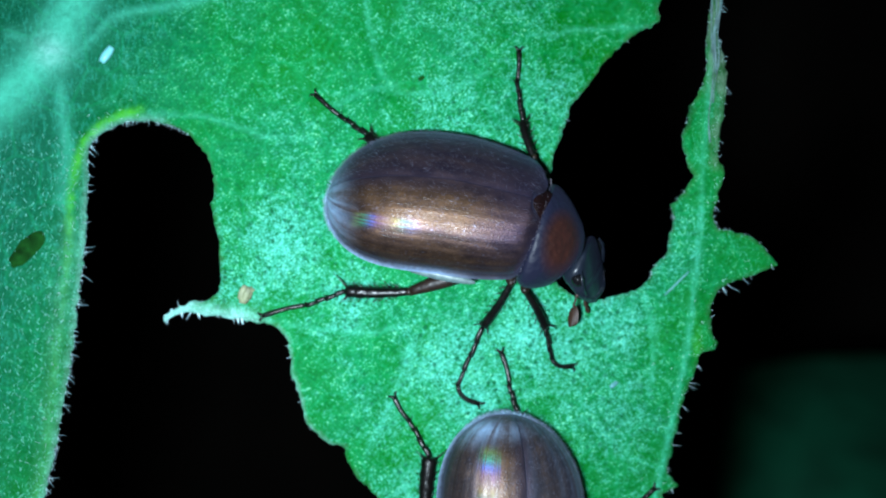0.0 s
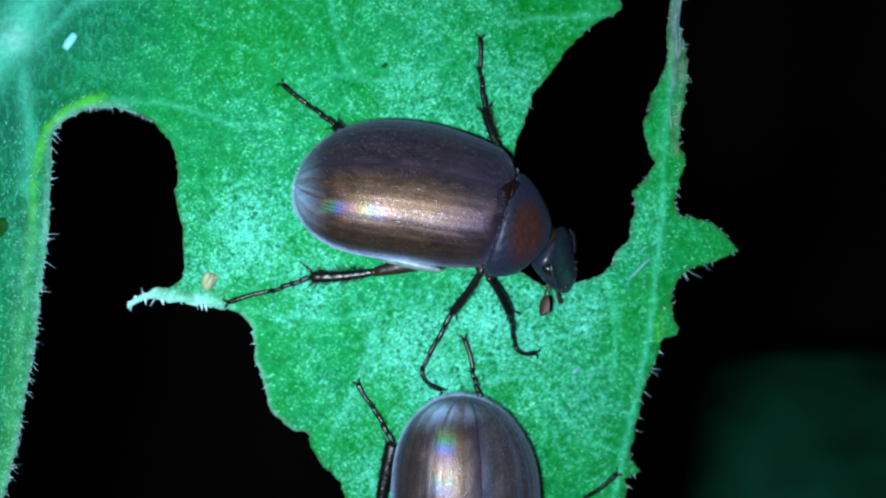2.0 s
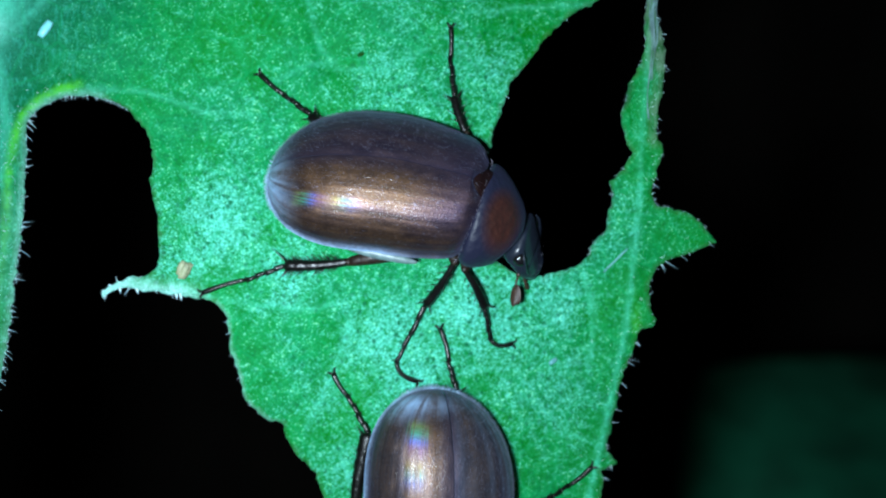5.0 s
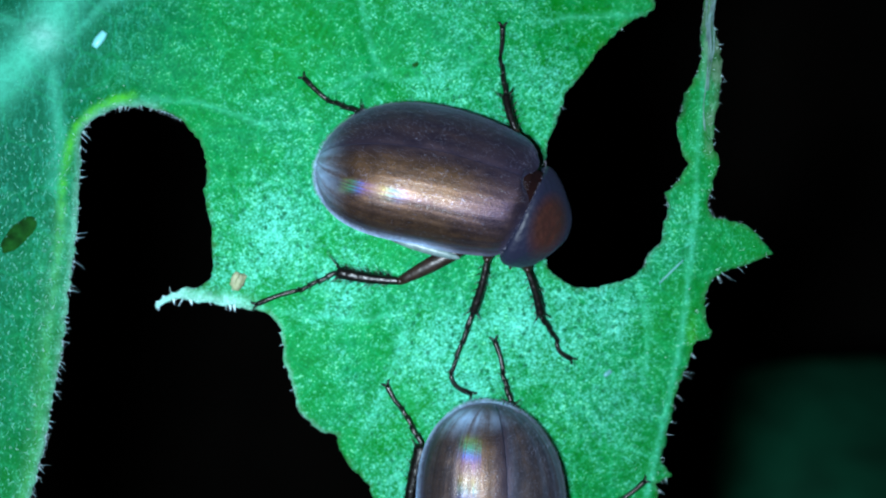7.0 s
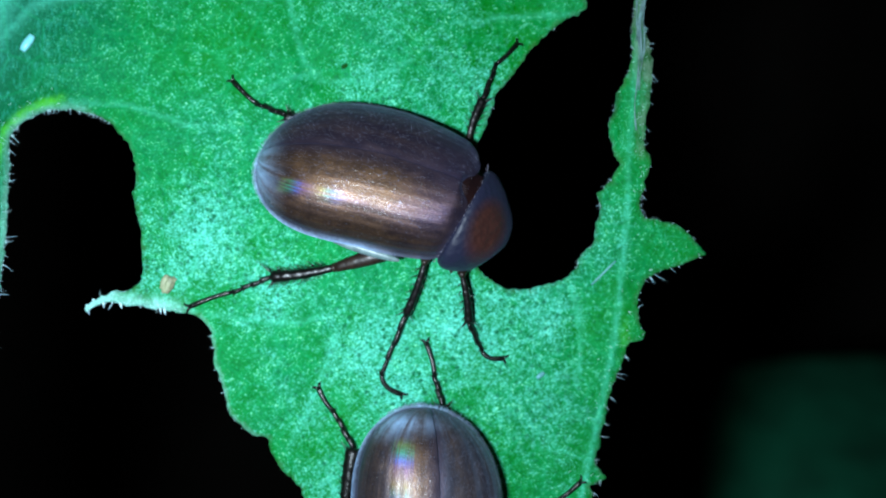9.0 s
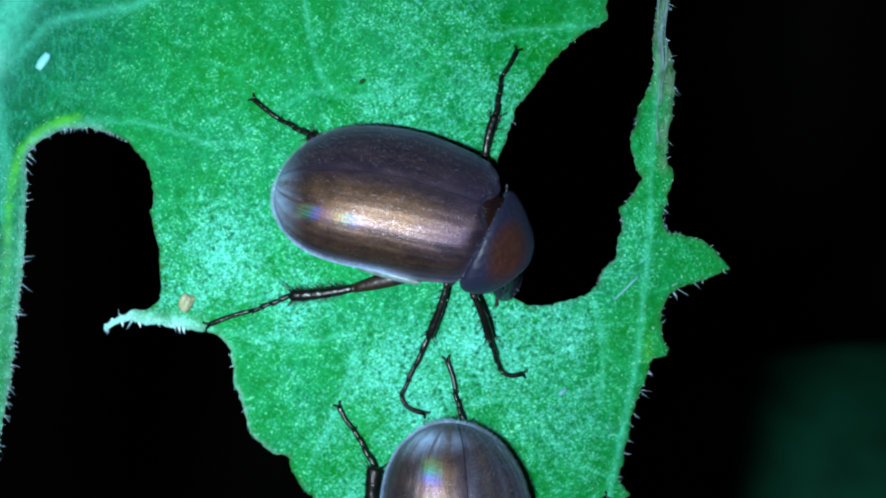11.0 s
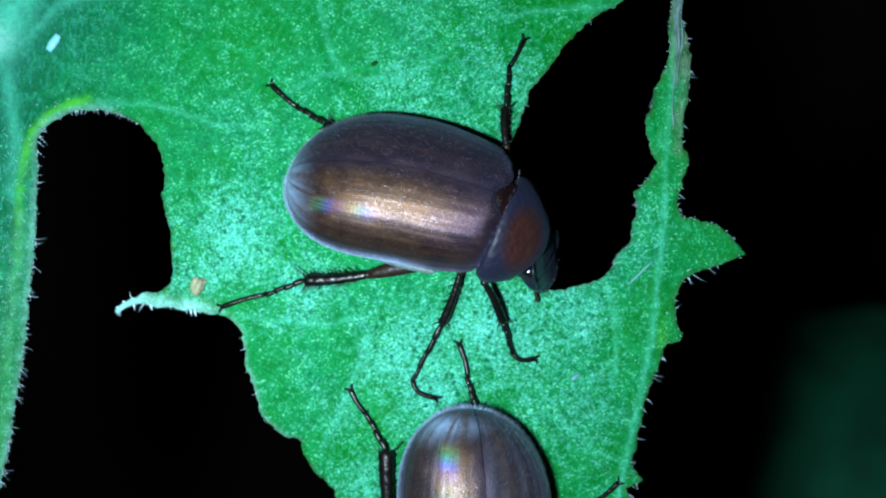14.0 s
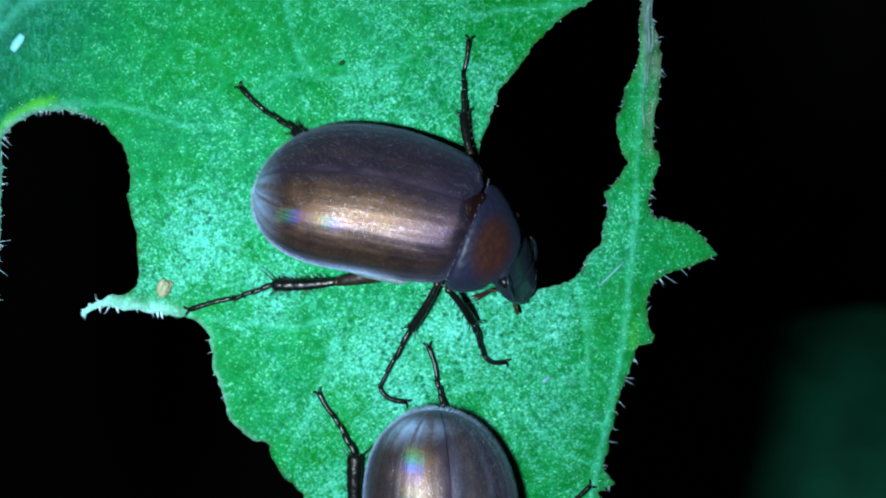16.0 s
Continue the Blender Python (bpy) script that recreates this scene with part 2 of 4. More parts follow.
COLLAR = collar_material()
PRONOTUM, _b = shell_material("scutellum_shell", (0.0045, 0.0013, 0.0013), (0.009, 0.0023, 0.002), 0.6, 0.01)
_b.inputs["Specular IOR Level"].default_value = 0.12
HEAD, _ = shell_material("head_shell", (0.0035, 0.0052, 0.010), (0.010, 0.0145, 0.024), 0.36, 0.02, 3000, 1.0)
BELLY, _ = shell_material("belly_shell", (0.05, 0.085, 0.085), (0.15, 0.22, 0.22), 0.42, 0.1, 4000)
LEG = plain("leg_chitin", (0.0036, 0.0032, 0.0030), 0.30, 0.6, 5000, 0.40, 0.00009)
THIGH = plain("thigh_chitin", (0.017, 0.0095, 0.0065), 0.36, 0.5, 4000, 0.4, 0.00005)
CLUB = plain("antenna_chitin", (0.035, 0.016, 0.009), 0.45, 0.3, 6000)
EYE = plain("eye_lens", (0.006, 0.006, 0.007), 0.13, 0.1, 9000, 0.8)
RIM = plain("rim_shell", (0.030, 0.034, 0.060), 0.24, 0.5, 6000, 0.7, 0.00006)
BRISTLE = plain("bristle", (0.26, 0.24, 0.30), 0.4, 0.2, 6000)
FUZZ = plain("body_fuzz", (0.20, 0.21, 0.30), 0.5, 0.2, 6000)
HEM = plain("rim_fringe", (0.30, 0.46, 0.62), 0.4, 0.3, 6000)
HAIR = plain("leaf_hair", (0.52, 0.78, 0.82), 0.3, 0.15, 3000, 0.7)
DOWN = plain("leaf_down", (0.12, 0.56, 0.36), 0.4, 0.3, 3000, 0.3)
PALE_DOWN = plain("pale_down", (0.16, 0.55, 0.44), 0.4, 0.4, 3000, 0.4)
STRAND = plain("dry_strand", (0.10, 0.20, 0.20), 0.45, 0.6, 2500, 0.4)
DIM = plain("dim_scrap", (0.10, 0.34, 0.36), 0.5, 0.2, 4000)
PALE = plain("pale_scrap", (0.18, 0.62, 0.64), 0.4, 0.15, 4000)
TAN = plain("tan_scrap", (0.27, 0.30, 0.17), 0.6, 0.35, 4000)
BLOTCH = plain("dead_leaf_tissue", (0.0045, 0.048, 0.006), 0.9, 0.5, 3000, 0.1)
FAR_LEAF = plain("far_leaf_skin", (0.0036, 0.135, 0.064), 0.7, 0.4, 200)
SOIL = plain("dark_soil", (0.02, 0.016, 0.011), 0.9, 0.4, 40)


# ---------------------------------------------------------------- mesh helpers
def mesh_object(name, bm, mat, parent=None, label="", smooth=True):
    """One mesh object out of a bmesh in millimetres."""
    bmesh.ops.scale(bm, vec=(MM, MM, MM), verts=bm.verts)
    me = bpy.data.meshes.new(name)
    bm.to_mesh(me)
    bm.free()
    me.materials.append(mat)
    if smooth:
        me.polygons.foreach_set("use_smooth", [True] * len(me.polygons))
    ob = new(name, me)
    if parent:
        ob.parent = parent
    if label:
        ob["label"] = label
    return ob


def part(name, bm, mat, parent, label=""):
    return mesh_object(name, bm, mat, parent, label)


def grid(bm, rows):
    """Quads over rows of points; returns the vertices."""
    vs = [[bm.verts.new(p) for p in row] for row in rows]
    for a, b in zip(vs, vs[1:]):
        for i in range(len(a) - 1):
            bm.faces.new((a[i], a[i + 1], b[i + 1], b[i]))
    return vs


def tube(bm, path, radii, sides=10, flat=1.0, up=Vector((0, 0, 1))):
    """A closed tube along a path, flattened across `up` where flat is under 1."""
    path = [Vector(p) for p in path]
    rings = []
    for i, p in enumerate(path):
        d = (path[min(i + 1, len(path) - 1)] - path[max(i - 1, 0)]).normalized()
        u = up if abs(d.dot(up)) < 0.95 else Vector((1, 0, 0))
        s = d.cross(u).normalized()
        v = s.cross(d)
        r = radii[i]
        rings.append([bm.verts.new(p + s * (r * math.cos(a)) + v * (r * flat * math.sin(a)))
                      for a in (2 * math.pi * k / sides for k in range(sides))])
    for a, b in zip(rings, rings[1:]):
        for k in range(sides):
            bm.faces.new((a[k], a[(k + 1) % sides], b[(k + 1) % sides], b[k]))
    bm.faces.new(rings[0][::-1])
    bm.faces.new(rings[-1])


def spine(bm, base, way, length, thick, bend=(0, 0, 0), sides=4, steps=3):
    base, way, bend = Vector(base), Vector(way).normalized(), Vector(bend)
    pts = [base + way * (length * k / steps) + bend * (length * (k / steps) ** 2) for k in range(steps + 1)]
    tube(bm, pts, [thick * (1 - 0.9 * k / steps) for k in range(steps + 1)], sides)


def blob(bm, center, size, turn=None, segments=20, rings=12):
    m = Matrix.Translation(center) @ (turn or Matrix()) @ Matrix.Diagonal((*size, 1))
    bmesh.ops.create_uvsphere(bm, u_segments=segments, v_segments=rings, radius=1, matrix=m)


def curve_through(points, step):
    """Catmull-Rom points along a line, about `step` apart."""
    p = [Vector((*q, 0)) for q in points]
    p = [p[0] * 2 - p[1]] + p + [p[-1] * 2 - p[-2]]
    out = []
    for i in range(1, len(p) - 2):
        n = max(1, int((p[i + 1] - p[i]).length / step))
        for k in range(n):
            t = k / n
            a, b, c, d = p[i - 1], p[i], p[i + 1], p[i + 2]
            out.append(0.5 * ((2 * b) + (c - a) * t + (2 * a - 5 * b + 4 * c - d) * t * t + (3 * b - a - 3 * c + d) * t ** 3))
    out.append(p[-2])
    return [(q.x, q.y) for q in out]


def segment(a, b, up=Vector((0, 0, 1))):
    """A pose at a with x towards b."""
    x = (b - a).normalized()
    y = up.cross(x)
    y = y.normalized() if y.length > 1e-6 else Vector((0, 1, 0))
    z = x.cross(y)
    m = Matrix((x, y, z)).transposed().to_4x4()
    m.translation = a * MM
    return m


# ---------------------------------------------------------------- the chewed leaf
def leaf_level(x, y):
    """The gentle sway of the leaf's surface."""
    return -0.0887 + -0.0348 * x + 0.0630 * y + 0.00229 * x * x + 0.00357 * x * y + 0.00002 * y * y


# the margin, edge by edge: each runs on from the one before
STRIP_EDGE = [(-15.02, -13.12), (-14.43, -10.35), (-14.08, -8.80), (-13.75, -7.56), (-13.55, -6.37), (-13.35, -5.17), (-13.15, -3.97), (-12.99, -2.77), (-12.85, -1.58), (-12.69, -0.18), (-12.61, 0.82), (-12.53, 2.01), (-12.52, 3.01), (-12.44, 3.57), (-12.15, 4.01)]
CHEWED_ARCH = [(-11.75, 4.29), (-11.16, 4.49), (-10.57, 4.55), (-9.98, 4.48), (-9.48, 4.30), (-8.99, 4.02), (-8.65, 3.67), (-8.38, 3.33), (-8.22, 2.83), (-8.10, 2.23), (-8.17, 1.63), (-8.11, 1.02), (-7.95, 0.22), (-7.92, -0.58), (-7.96, -1.39), (-8.22, -1.69)]
CURLED_TIP = [(-8.52, -1.88), (-8.92, -1.85), (-9.20, -2.02), (-9.38, -1.98), (-9.62, -2.20), (-9.85, -2.36), (-9.93, -2.62), (-9.66, -2.50), (-9.42, -2.33), (-9.02, -2.22), (-8.60, -2.36), (-8.00, -2.40), (-7.40, -2.49), (-6.90, -2.55), (-6.33, -2.64)]
LOWER_EDGE = [(-5.93, -2.84), (-5.63, -3.17), (-5.49, -3.61), (-5.44, -4.22), (-5.30, -4.83), (-5.14, -5.24), (-4.98, -5.95), (-4.84, -6.26), (-4.54, -6.63), (-4.04, -7.02), (-3.63, -7.15), (-3.49, -7.35), (-3.33, -7.86), (-2.93, -8.36), (-2.42, -8.98), (-1.92, -10.18), (-0.90, -12.47)]
FOOT_EDGE = [(1.15, -15.22), (4.47, -16.34), (6.95, -14.05)]
OUTER_EDGE = [(7.86, -11.32), (7.95, -10.07), (8.06, -9.23), (8.02, -8.86), (8.55, -8.61), (8.30, -8.30), (8.17, -7.98), (8.29, -7.36), (8.42, -6.74), (8.58, -6.12), (8.71, -5.50), (8.91, -4.88), (9.15, -4.27), (9.30, -3.73), (9.83, -3.63), (9.87, -3.38), (9.74, -3.04), (9.63, -2.42), (9.68, -1.91), (9.98, -1.44), (10.48, -1.20), (11.35, -0.90), (12.01, -0.57)]
THORN_EDGE = [(11.66, -0.14), (11.38, 0.18), (10.96, 0.47), (10.35, 0.63), (9.88, 0.73), (9.67, 1.13), (9.82, 1.84), (9.97, 2.44), (10.01, 2.74), (9.84, 3.15), (9.83, 3.65), (9.88, 4.25), (10.01, 4.85), (10.06, 5.64), (10.03, 6.44), (9.94, 6.93), (9.77, 7.43), (9.72, 8.02), (9.81, 8.61), (9.89, 9.60), (9.97, 11.16)]
RIBBON_EDGE = [(9.59, 11.16), (9.50, 9.40), (9.46, 8.42), (9.37, 7.63), (9.35, 6.64), (9.27, 6.04), (9.12, 5.55), (8.87, 5.05), (8.74, 4.45), (8.64, 3.85), (8.67, 3.45), (8.80, 2.95), (8.96, 2.60), (8.71, 2.14), (8.41, 1.84), (8.17, 1.54), (8.26, 1.23), (8.28, 0.83), (8.13, 0.43), (8.07, -0.08), (7.63, -0.59), (7.39, -1.04)]
BITE_EDGE = [(7.07, -1.40), (6.42, -1.65), (5.91, -1.75), (5.41, -1.85), (4.88, -1.77), (4.37, -1.46), (4.02, -1.10), (3.77, -0.39), (3.67, 0.43), (3.64, 1.23), (3.68, 2.04), (3.86, 2.85), (4.05, 3.61), (4.35, 4.35), (4.59, 5.05), (4.85, 5.45), (5.25, 5.95), (5.55, 6.35), (5.94, 6.85), (6.34, 7.24), (6.74, 7.54), (7.13, 7.80), (7.65, 7.99), (7.69, 8.17), (7.64, 8.53), (7.92, 9.21), (8.49, 11.17)]
FAR_EDGE = [(2.31, 12.78), (-7.65, 13.18), (-17.49, 12.68), (-19.02, 4.75), (-19.00, -5.11), (-18.43, -13.00)]

MIDRIB = [(-19.01, 2.19), (-16.72, 4.08), (-15.17, 5.58), (-13.80, 6.94), (-13.01, 8.57), (-12.22, 10.57), (-11.62, 12.75)]
SIDE_VEINS = [
    [(-15.16, 7.56), (-14.38, 7.21), (-13.80, 6.94), (-13.51, 6.19), (-13.45, 5.00), (-13.23, 3.41), (-13.39, 1.61)],
    [(-13.70, 6.80), (-13.05, 6.75), (-12.20, 7.58), (-11.70, 8.15), (-10.70, 8.45), (-8.80, 8.75), (-7.20, 9.30)],
    [(9.81, 8.42), (9.58, 7.03), (9.41, 4.85), (9.26, 2.85), (9.21, 0.83), (9.06, -1.20), (8.81, -3.65), (8.31, -6.12), (7.73, -9.02), (7.14, -11.53)],
]
FAINT_VEINS = [
    [(-2.88, 10.02), (-2.59, 7.64), (-2.19, 6.25), (-1.69, 5.55), (0.12, 5.55), (1.53, 6.25)],
    [(-10.50, 4.78), (-8.50, 4.72), (-7.50, 4.40), (-6.30, 4.00), (-4.60, 3.90)],
    [(-6.23, -2.60), (-4.53, -2.81), (-2.92, -3.06), (-1.70, -2.82)],
    [(-3.90, 5.04), (-2.69, 5.65), (-1.69, 5.85)],
    [(3.33, 7.64), (5.13, 7.94), (7.33, 8.03)],
    [(-1.10, -3.22), (-1.71, -5.26), (-2.72, -7.30)],
    [(7.24, -1.61), (7.66, -3.24), (7.48, -5.29)],
]
ROLLED_RIM = [(-10.67, 4.89), (-11.36, 4.75), (-12.05, 4.37), (-12.64, 3.77), (-12.91, 3.01), (-13.07, 2.01), (-13.16, 0.82), (-13.22, -0.38), (-13.40, -1.58), (-13.52, -2.77), (-13.64, -3.97), (-13.78, -5.16), (-13.90, -6.56), (-14.08, -7.76), (-14.43, -9.15), (-14.82, -10.74)]


# sharp teeth and notches of the margin
CORNERS = [(-8.22, -1.69), (-9.93, -2.62), (8.55, -8.61), (9.83, -3.63), (9.87, -3.38), (12.01, -0.57), (9.67, 1.13), (8.96, 2.60), (8.17, 1.54), (8.07, -0.08), (7.65, 7.99), (7.80, 8.15)]


def far_from(points, line):
    """Distance of many points from a line of short segments."""
    best = np.full(len(points), 1e9)
    line = np.array(line)
    for a, b in zip(line, line[1:]):
        ab = b - a
        t = np.clip(((points - a) @ ab) / (ab @ ab + 1e-12), 0, 1)
        best = np.minimum(best, np.linalg.norm(points - a - t[:, None] * ab, axis=1))
    return best


def inside(points, loop):
    x, y = points[:, 0], points[:, 1]
    odd = np.zeros(len(points), bool)
    for (ax, ay), (bx, by) in zip(loop, np.roll(loop, -1, axis=0)):
        if ay == by:
            continue
        odd ^= ((ay > y) != (by > y)) & (x < (bx - ax) * (y - ay) / (by - ay) + ax)
    return odd


def leaf_margin():
    """The whole margin as one loop, ragged where it was chewed."""
    edges = [STRIP_EDGE, CHEWED_ARCH, CURLED_TIP, LOWER_EDGE, FOOT_EDGE, OUTER_EDGE, THORN_EDGE, RIBBON_EDGE, BITE_EDGE, FAR_EDGE]
    edges[8] = [(x * (1 + droop(x, y) / 59), y * (1 + droop(x, y) / 59)) if (x, y) not in CORNERS else (7.80, 8.15) for x, y in BITE_EDGE]
    points = [p for e in edges for p in e] + [STRIP_EDGE[0]]
    cuts = [0] + [i for i, p in enumerate(points) if p in CORNERS] + [len(points) - 1]
    loop = []
    for a, b in zip(cuts, cuts[1:]):
        loop += curve_through(points[a:b + 1], 0.09)[:-1]
    out = []
    for i, (x, y) in enumerate(loop):
        n = noise.noise_vector(Vector((x * 2.2, y * 2.2, 0.3))) * 0.07 + noise.noise_vector(Vector((x * 7, y * 7, 4.0))) * 0.075
        out.append((x + n.x, y + n.y))
    return out


def droop(x, y):
    """How far the bitten upper corner hangs down."""
    return 1.3 * np.clip((x - 2) / 4.5, 0, 1) * np.clip((y - 3) / 4, 0, 1) * (x < 8.9)


def leaf_height(xy, loop):
    """The height of the blade at many points: sway, ribs, and puckers between them."""
    z = leaf_level(xy[:, 0], xy[:, 1]) - droop(xy[:, 0], xy[:, 1])
    z = z + 0.20 * np.exp(-(far_from(xy, MIDRIB) / 0.65) ** 2)
    z = z + 0.16 * np.exp(-(far_from(xy, ROLLED_RIM) / 0.34) ** 2)
    for v in SIDE_VEINS:
        z = z + 0.07 * np.exp(-(far_from(xy, v) / 0.22) ** 2)
    for v in FAINT_VEINS:
        z = z - 0.05 * np.exp(-(far_from(xy, v) / 0.3) ** 2)
    pucker = np.array([noise.noise(Vector((x * 0.55, y * 0.55, 9.1))) * 0.16 + noise.noise(Vector((x * 1.6, y * 1.6, 2.7))) * 0.05 for x, y in xy])
    return z + pucker


def build_leaf():
    from mathutils.geometry import delaunay_2d_cdt
    loop = leaf_margin()
    step = 0.14
    gx, gy = np.meshgrid(np.arange(-20, 13, step), np.arange(-17, 14, step))
    pts = np.stack([gx.ravel(), gy.ravel()], 1)
    pts = pts + np.random.uniform(-0.045, 0.045, pts.shape)
    pts = pts[inside(pts, np.array(loop))]
    pts = pts[far_from(pts, loop + loop[:1]) > 0.1]
    flat = [Vector(p) for p in loop] + [Vector(p) for p in pts]
    verts, _, faces, *_ = delaunay_2d_cdt(flat, [], [list(range(len(loop)))], 1, 1e-5)
    xy = np.array([(v.x, v.y) for v in verts])
    z = leaf_height(xy, loop)
    rim = far_from(xy, loop + loop[:1])
    thick = 0.07 + 0.10 * np.clip(rim / 0.5, 0, 1)
    n = len(xy)
    top = np.c_[xy, z]
    low = np.c_[xy, z - 2 * thick]
    tris = [tuple(f) for f in faces]
    tris = [t if np.cross(xy[t[1]] - xy[t[0]], xy[t[2]] - xy[t[0]]) > 0 else t[::-1] for t in tris]
    count = {}
    for t in tris:
        for a, b in zip(t, t[1:] + t[:1]):
            count[(a, b)] = 1
    sides = [(b, a, a + n, b + n) for (a, b) in count if (b, a) not in count]
    me = bpy.data.meshes.new("leaf")
    me.from_pydata((np.r_[top, low] * MM).tolist(), [], tris + [tuple(v + n for v in t[::-1]) for t in tris] + sides)
    me.materials.append(LEAF)
    me.polygons.foreach_set("use_smooth", [True] * len(me.polygons))
    vein = 0.72 * np.exp(-(far_from(xy, MIDRIB) / 0.80) ** 2)
    for v, strong, wide in zip(SIDE_VEINS, (0.36, 0.36, 0.45), (0.28, 0.18, 0.09)):
        vein = np.maximum(vein, strong * np.exp(-(far_from(xy, v) / wide) ** 2))
    vein = vein * np.where((xy[:, 0] > 8.3) & (xy[:, 1] > 1.5), 0.5, 1.0)
    for v in FAINT_VEINS:
        vein = np.maximum(vein, 0.27 * np.exp(-(far_from(xy, v) / 0.085) ** 2))
    tip = far_from(xy, CURLED_TIP[1:])
    bleach = 0.95 * np.exp(-(tip / 0.34) ** 2) * np.clip((-5.9 - xy[:, 0]) / 1.5, 0, 1)
    (sx, sy) = SIDE_VEINS[0][2]
    bleach = np.maximum(bleach, 0.6 * np.exp(-((xy[:, 0] - sx) ** 2 + (xy[:, 1] - sy) ** 2) / 0.5 ** 2))
    green_rim = np.clip(0.3 + (xy[:, 1] + 1) / 4 + 0.5 * np.exp(-((xy[:, 1] + 4.6) / 1.3) ** 2), 0.3, 1) * np.exp(-(far_from(xy, ROLLED_RIM) / 0.15) ** 2)
    (tx, ty) = OUTER_EDGE[13]
    green_rim = np.maximum(green_rim, 0.45 * np.exp(-((xy[:, 0] - tx + 0.12) ** 2 / 0.22 ** 2 + (xy[:, 1] - ty - 0.3) ** 2 / 0.8 ** 2)))
    dry = 0.92 * np.exp(-(far_from(xy, THORN_EDGE[13:]) / 0.62) ** 4) * np.clip((xy[:, 1] - 4.6) / 1.4, 0, 1)
    dry = np.maximum(dry, 0.55 * np.exp(-(far_from(xy, THORN_EDGE[9:16]) / 0.34) ** 4))
    dry = np.maximum(dry, 0.22 * np.exp(-(rim / 0.05) ** 2))
    grey = 0.95 * np.clip((-8.6 - xy[:, 0] + 0.35 * (xy[:, 1] - 6)) / 4.5, 0, 1)
    grey_top = np.clip((xy[:, 1] + 1.5) / 4, 0, 1)
    grey = grey * (0.85 + 0.15 * grey_top)
    meal = np.zeros(n)
    for x, y, r, most in [(-5.7, 0.2, 2.0, 0.8), (-7.2, -1.2, 1.6, 0.6), (-3.4, -1.7, 1.6, 0.7), (0.3, -3.9, 2.2, 0.78), (1.2, -5.4, 2.1, 0.72), (3.6, -3.2, 3.0, 0.70),
                          (6.0, -2.6, 2.0, 0.6), (-4.5, 3.5, 1.8, 0.2), (0.2, 4.9, 1.7, 0.5), (3.5, 5.0, 2.2, 0.5), (8.0, 0.2, 1.2, 0.4), (4.5, -6.5, 2.5, 0.4), (-2.8, -5.4, 2.0, 0.7), (2.0, 8.5, 2.5, 0.35), (-1.0, -8.6, 2.0, 0.5), (6.5, -6.0, 2.0, 0.4)]:
        meal = np.maximum(meal, most * np.exp(-((xy[:, 0] - x) ** 2 + (xy[:, 1] - y) ** 2) / r ** 2))
    # a vein parts the mealy middle from the smoother flank
    beyond = np.clip((-0.35 + 0.39 * xy[:, 1] * 1.0 + 0.55 - xy[:, 0]) / 0.25, 0, 1) * np.clip((-2.9 - xy[:, 1]) / 0.5, 0, 1)
    meal = meal * (1 - 0.7 * beyond)
    # the lower strip is pale and downy along its rolled rim
    bleach = np.maximum(bleach, 0.10 * np.exp(-(far_from(xy, ROLLED_RIM[6:]) / 0.4) ** 2))
    bleach = np.maximum(bleach, 0.42 * np.exp(-(far_from(xy, STRIP_EDGE[1:] + CHEWED_ARCH[:4]) / 0.16) ** 2))
    bleach = np.maximum(bleach, 0.5 * np.exp(-(far_from(xy, LOWER_EDGE[:11]) / 0.07) ** 2))
    dry = dry * (1 - np.clip(1.3 * bleach, 0, 1))
    for name, values in (("meal", meal), ("bleach", bleach), ("vein", vein), ("rim", green_rim), ("dry", dry), ("grey", grey)):
        a = me.attributes.new(name, "FLOAT", "POINT")
        a.data.foreach_set("value", np.r_[values, values].tolist())
    ob = tagged(new("leaf", me), "bright green hairy leaf blade with chewed holes and ragged margin", "leaf")
    # short pale hairs along the margin
    bm = bmesh.new()
    rnd = random.Random(4)
    hairy = [(STRIP_EDGE, 10, 0.21), (CHEWED_ARCH[:6], 11, 0.17), (CURLED_TIP, 2.5, 0.16), (LOWER_EDGE[:10], 2.5, 0.14), (OUTER_EDGE, 2.4, 0.24),
             (THORN_EDGE, 6, 0.16), (RIBBON_EDGE, 8, 0.11), (BITE_EDGE[13:], 0.6, 0.1)]
    for edge, per_mm, length in hairy:
        line = curve_through(edge, 0.03)
        for (ax, ay), (bx, by) in zip(line, line[1:]):
            d = Vector((bx - ax, by - ay, 0))
            if rnd.random() > d.length * per_mm:
                continue
            out = Vector((d.y, -d.x, 0)).normalized()
            z = float(leaf_height(np.array([[ax, ay]]), loop)[0]) - 0.08
            way = out + Vector((rnd.uniform(-0.7, 0.7), rnd.uniform(-0.7, 0.7), rnd.uniform(-0.2, 0.7)))
            spine(bm, (ax - out.x * 0.06, ay - out.y * 0.06, z), way, length * rnd.uniform(0.45, 1.35), rnd.uniform(0.011, 0.022),
                  (rnd.uniform(-0.9, 0.9), rnd.uniform(-1.0, 0.4), 0.2), steps=4)
    # torn fibres hanging from the curled tip
    line = curve_through(CURLED_TIP[4:], 0.03)
    for x, y in line[::5]:
        if rnd.random() < 0.26:
            z = float(leaf_height(np.array([[x, y]]), loop)[0]) - 0.05
            spine(bm, (x, y + 0.06, z), (rnd.uniform(-0.5, 0.35), -1, rnd.uniform(-0.1, 0.4)), rnd.uniform(0.20, 0.34), rnd.uniform(0.05, 0.075),
                  (rnd.uniform(-0.4, 0.4), 0, 0))
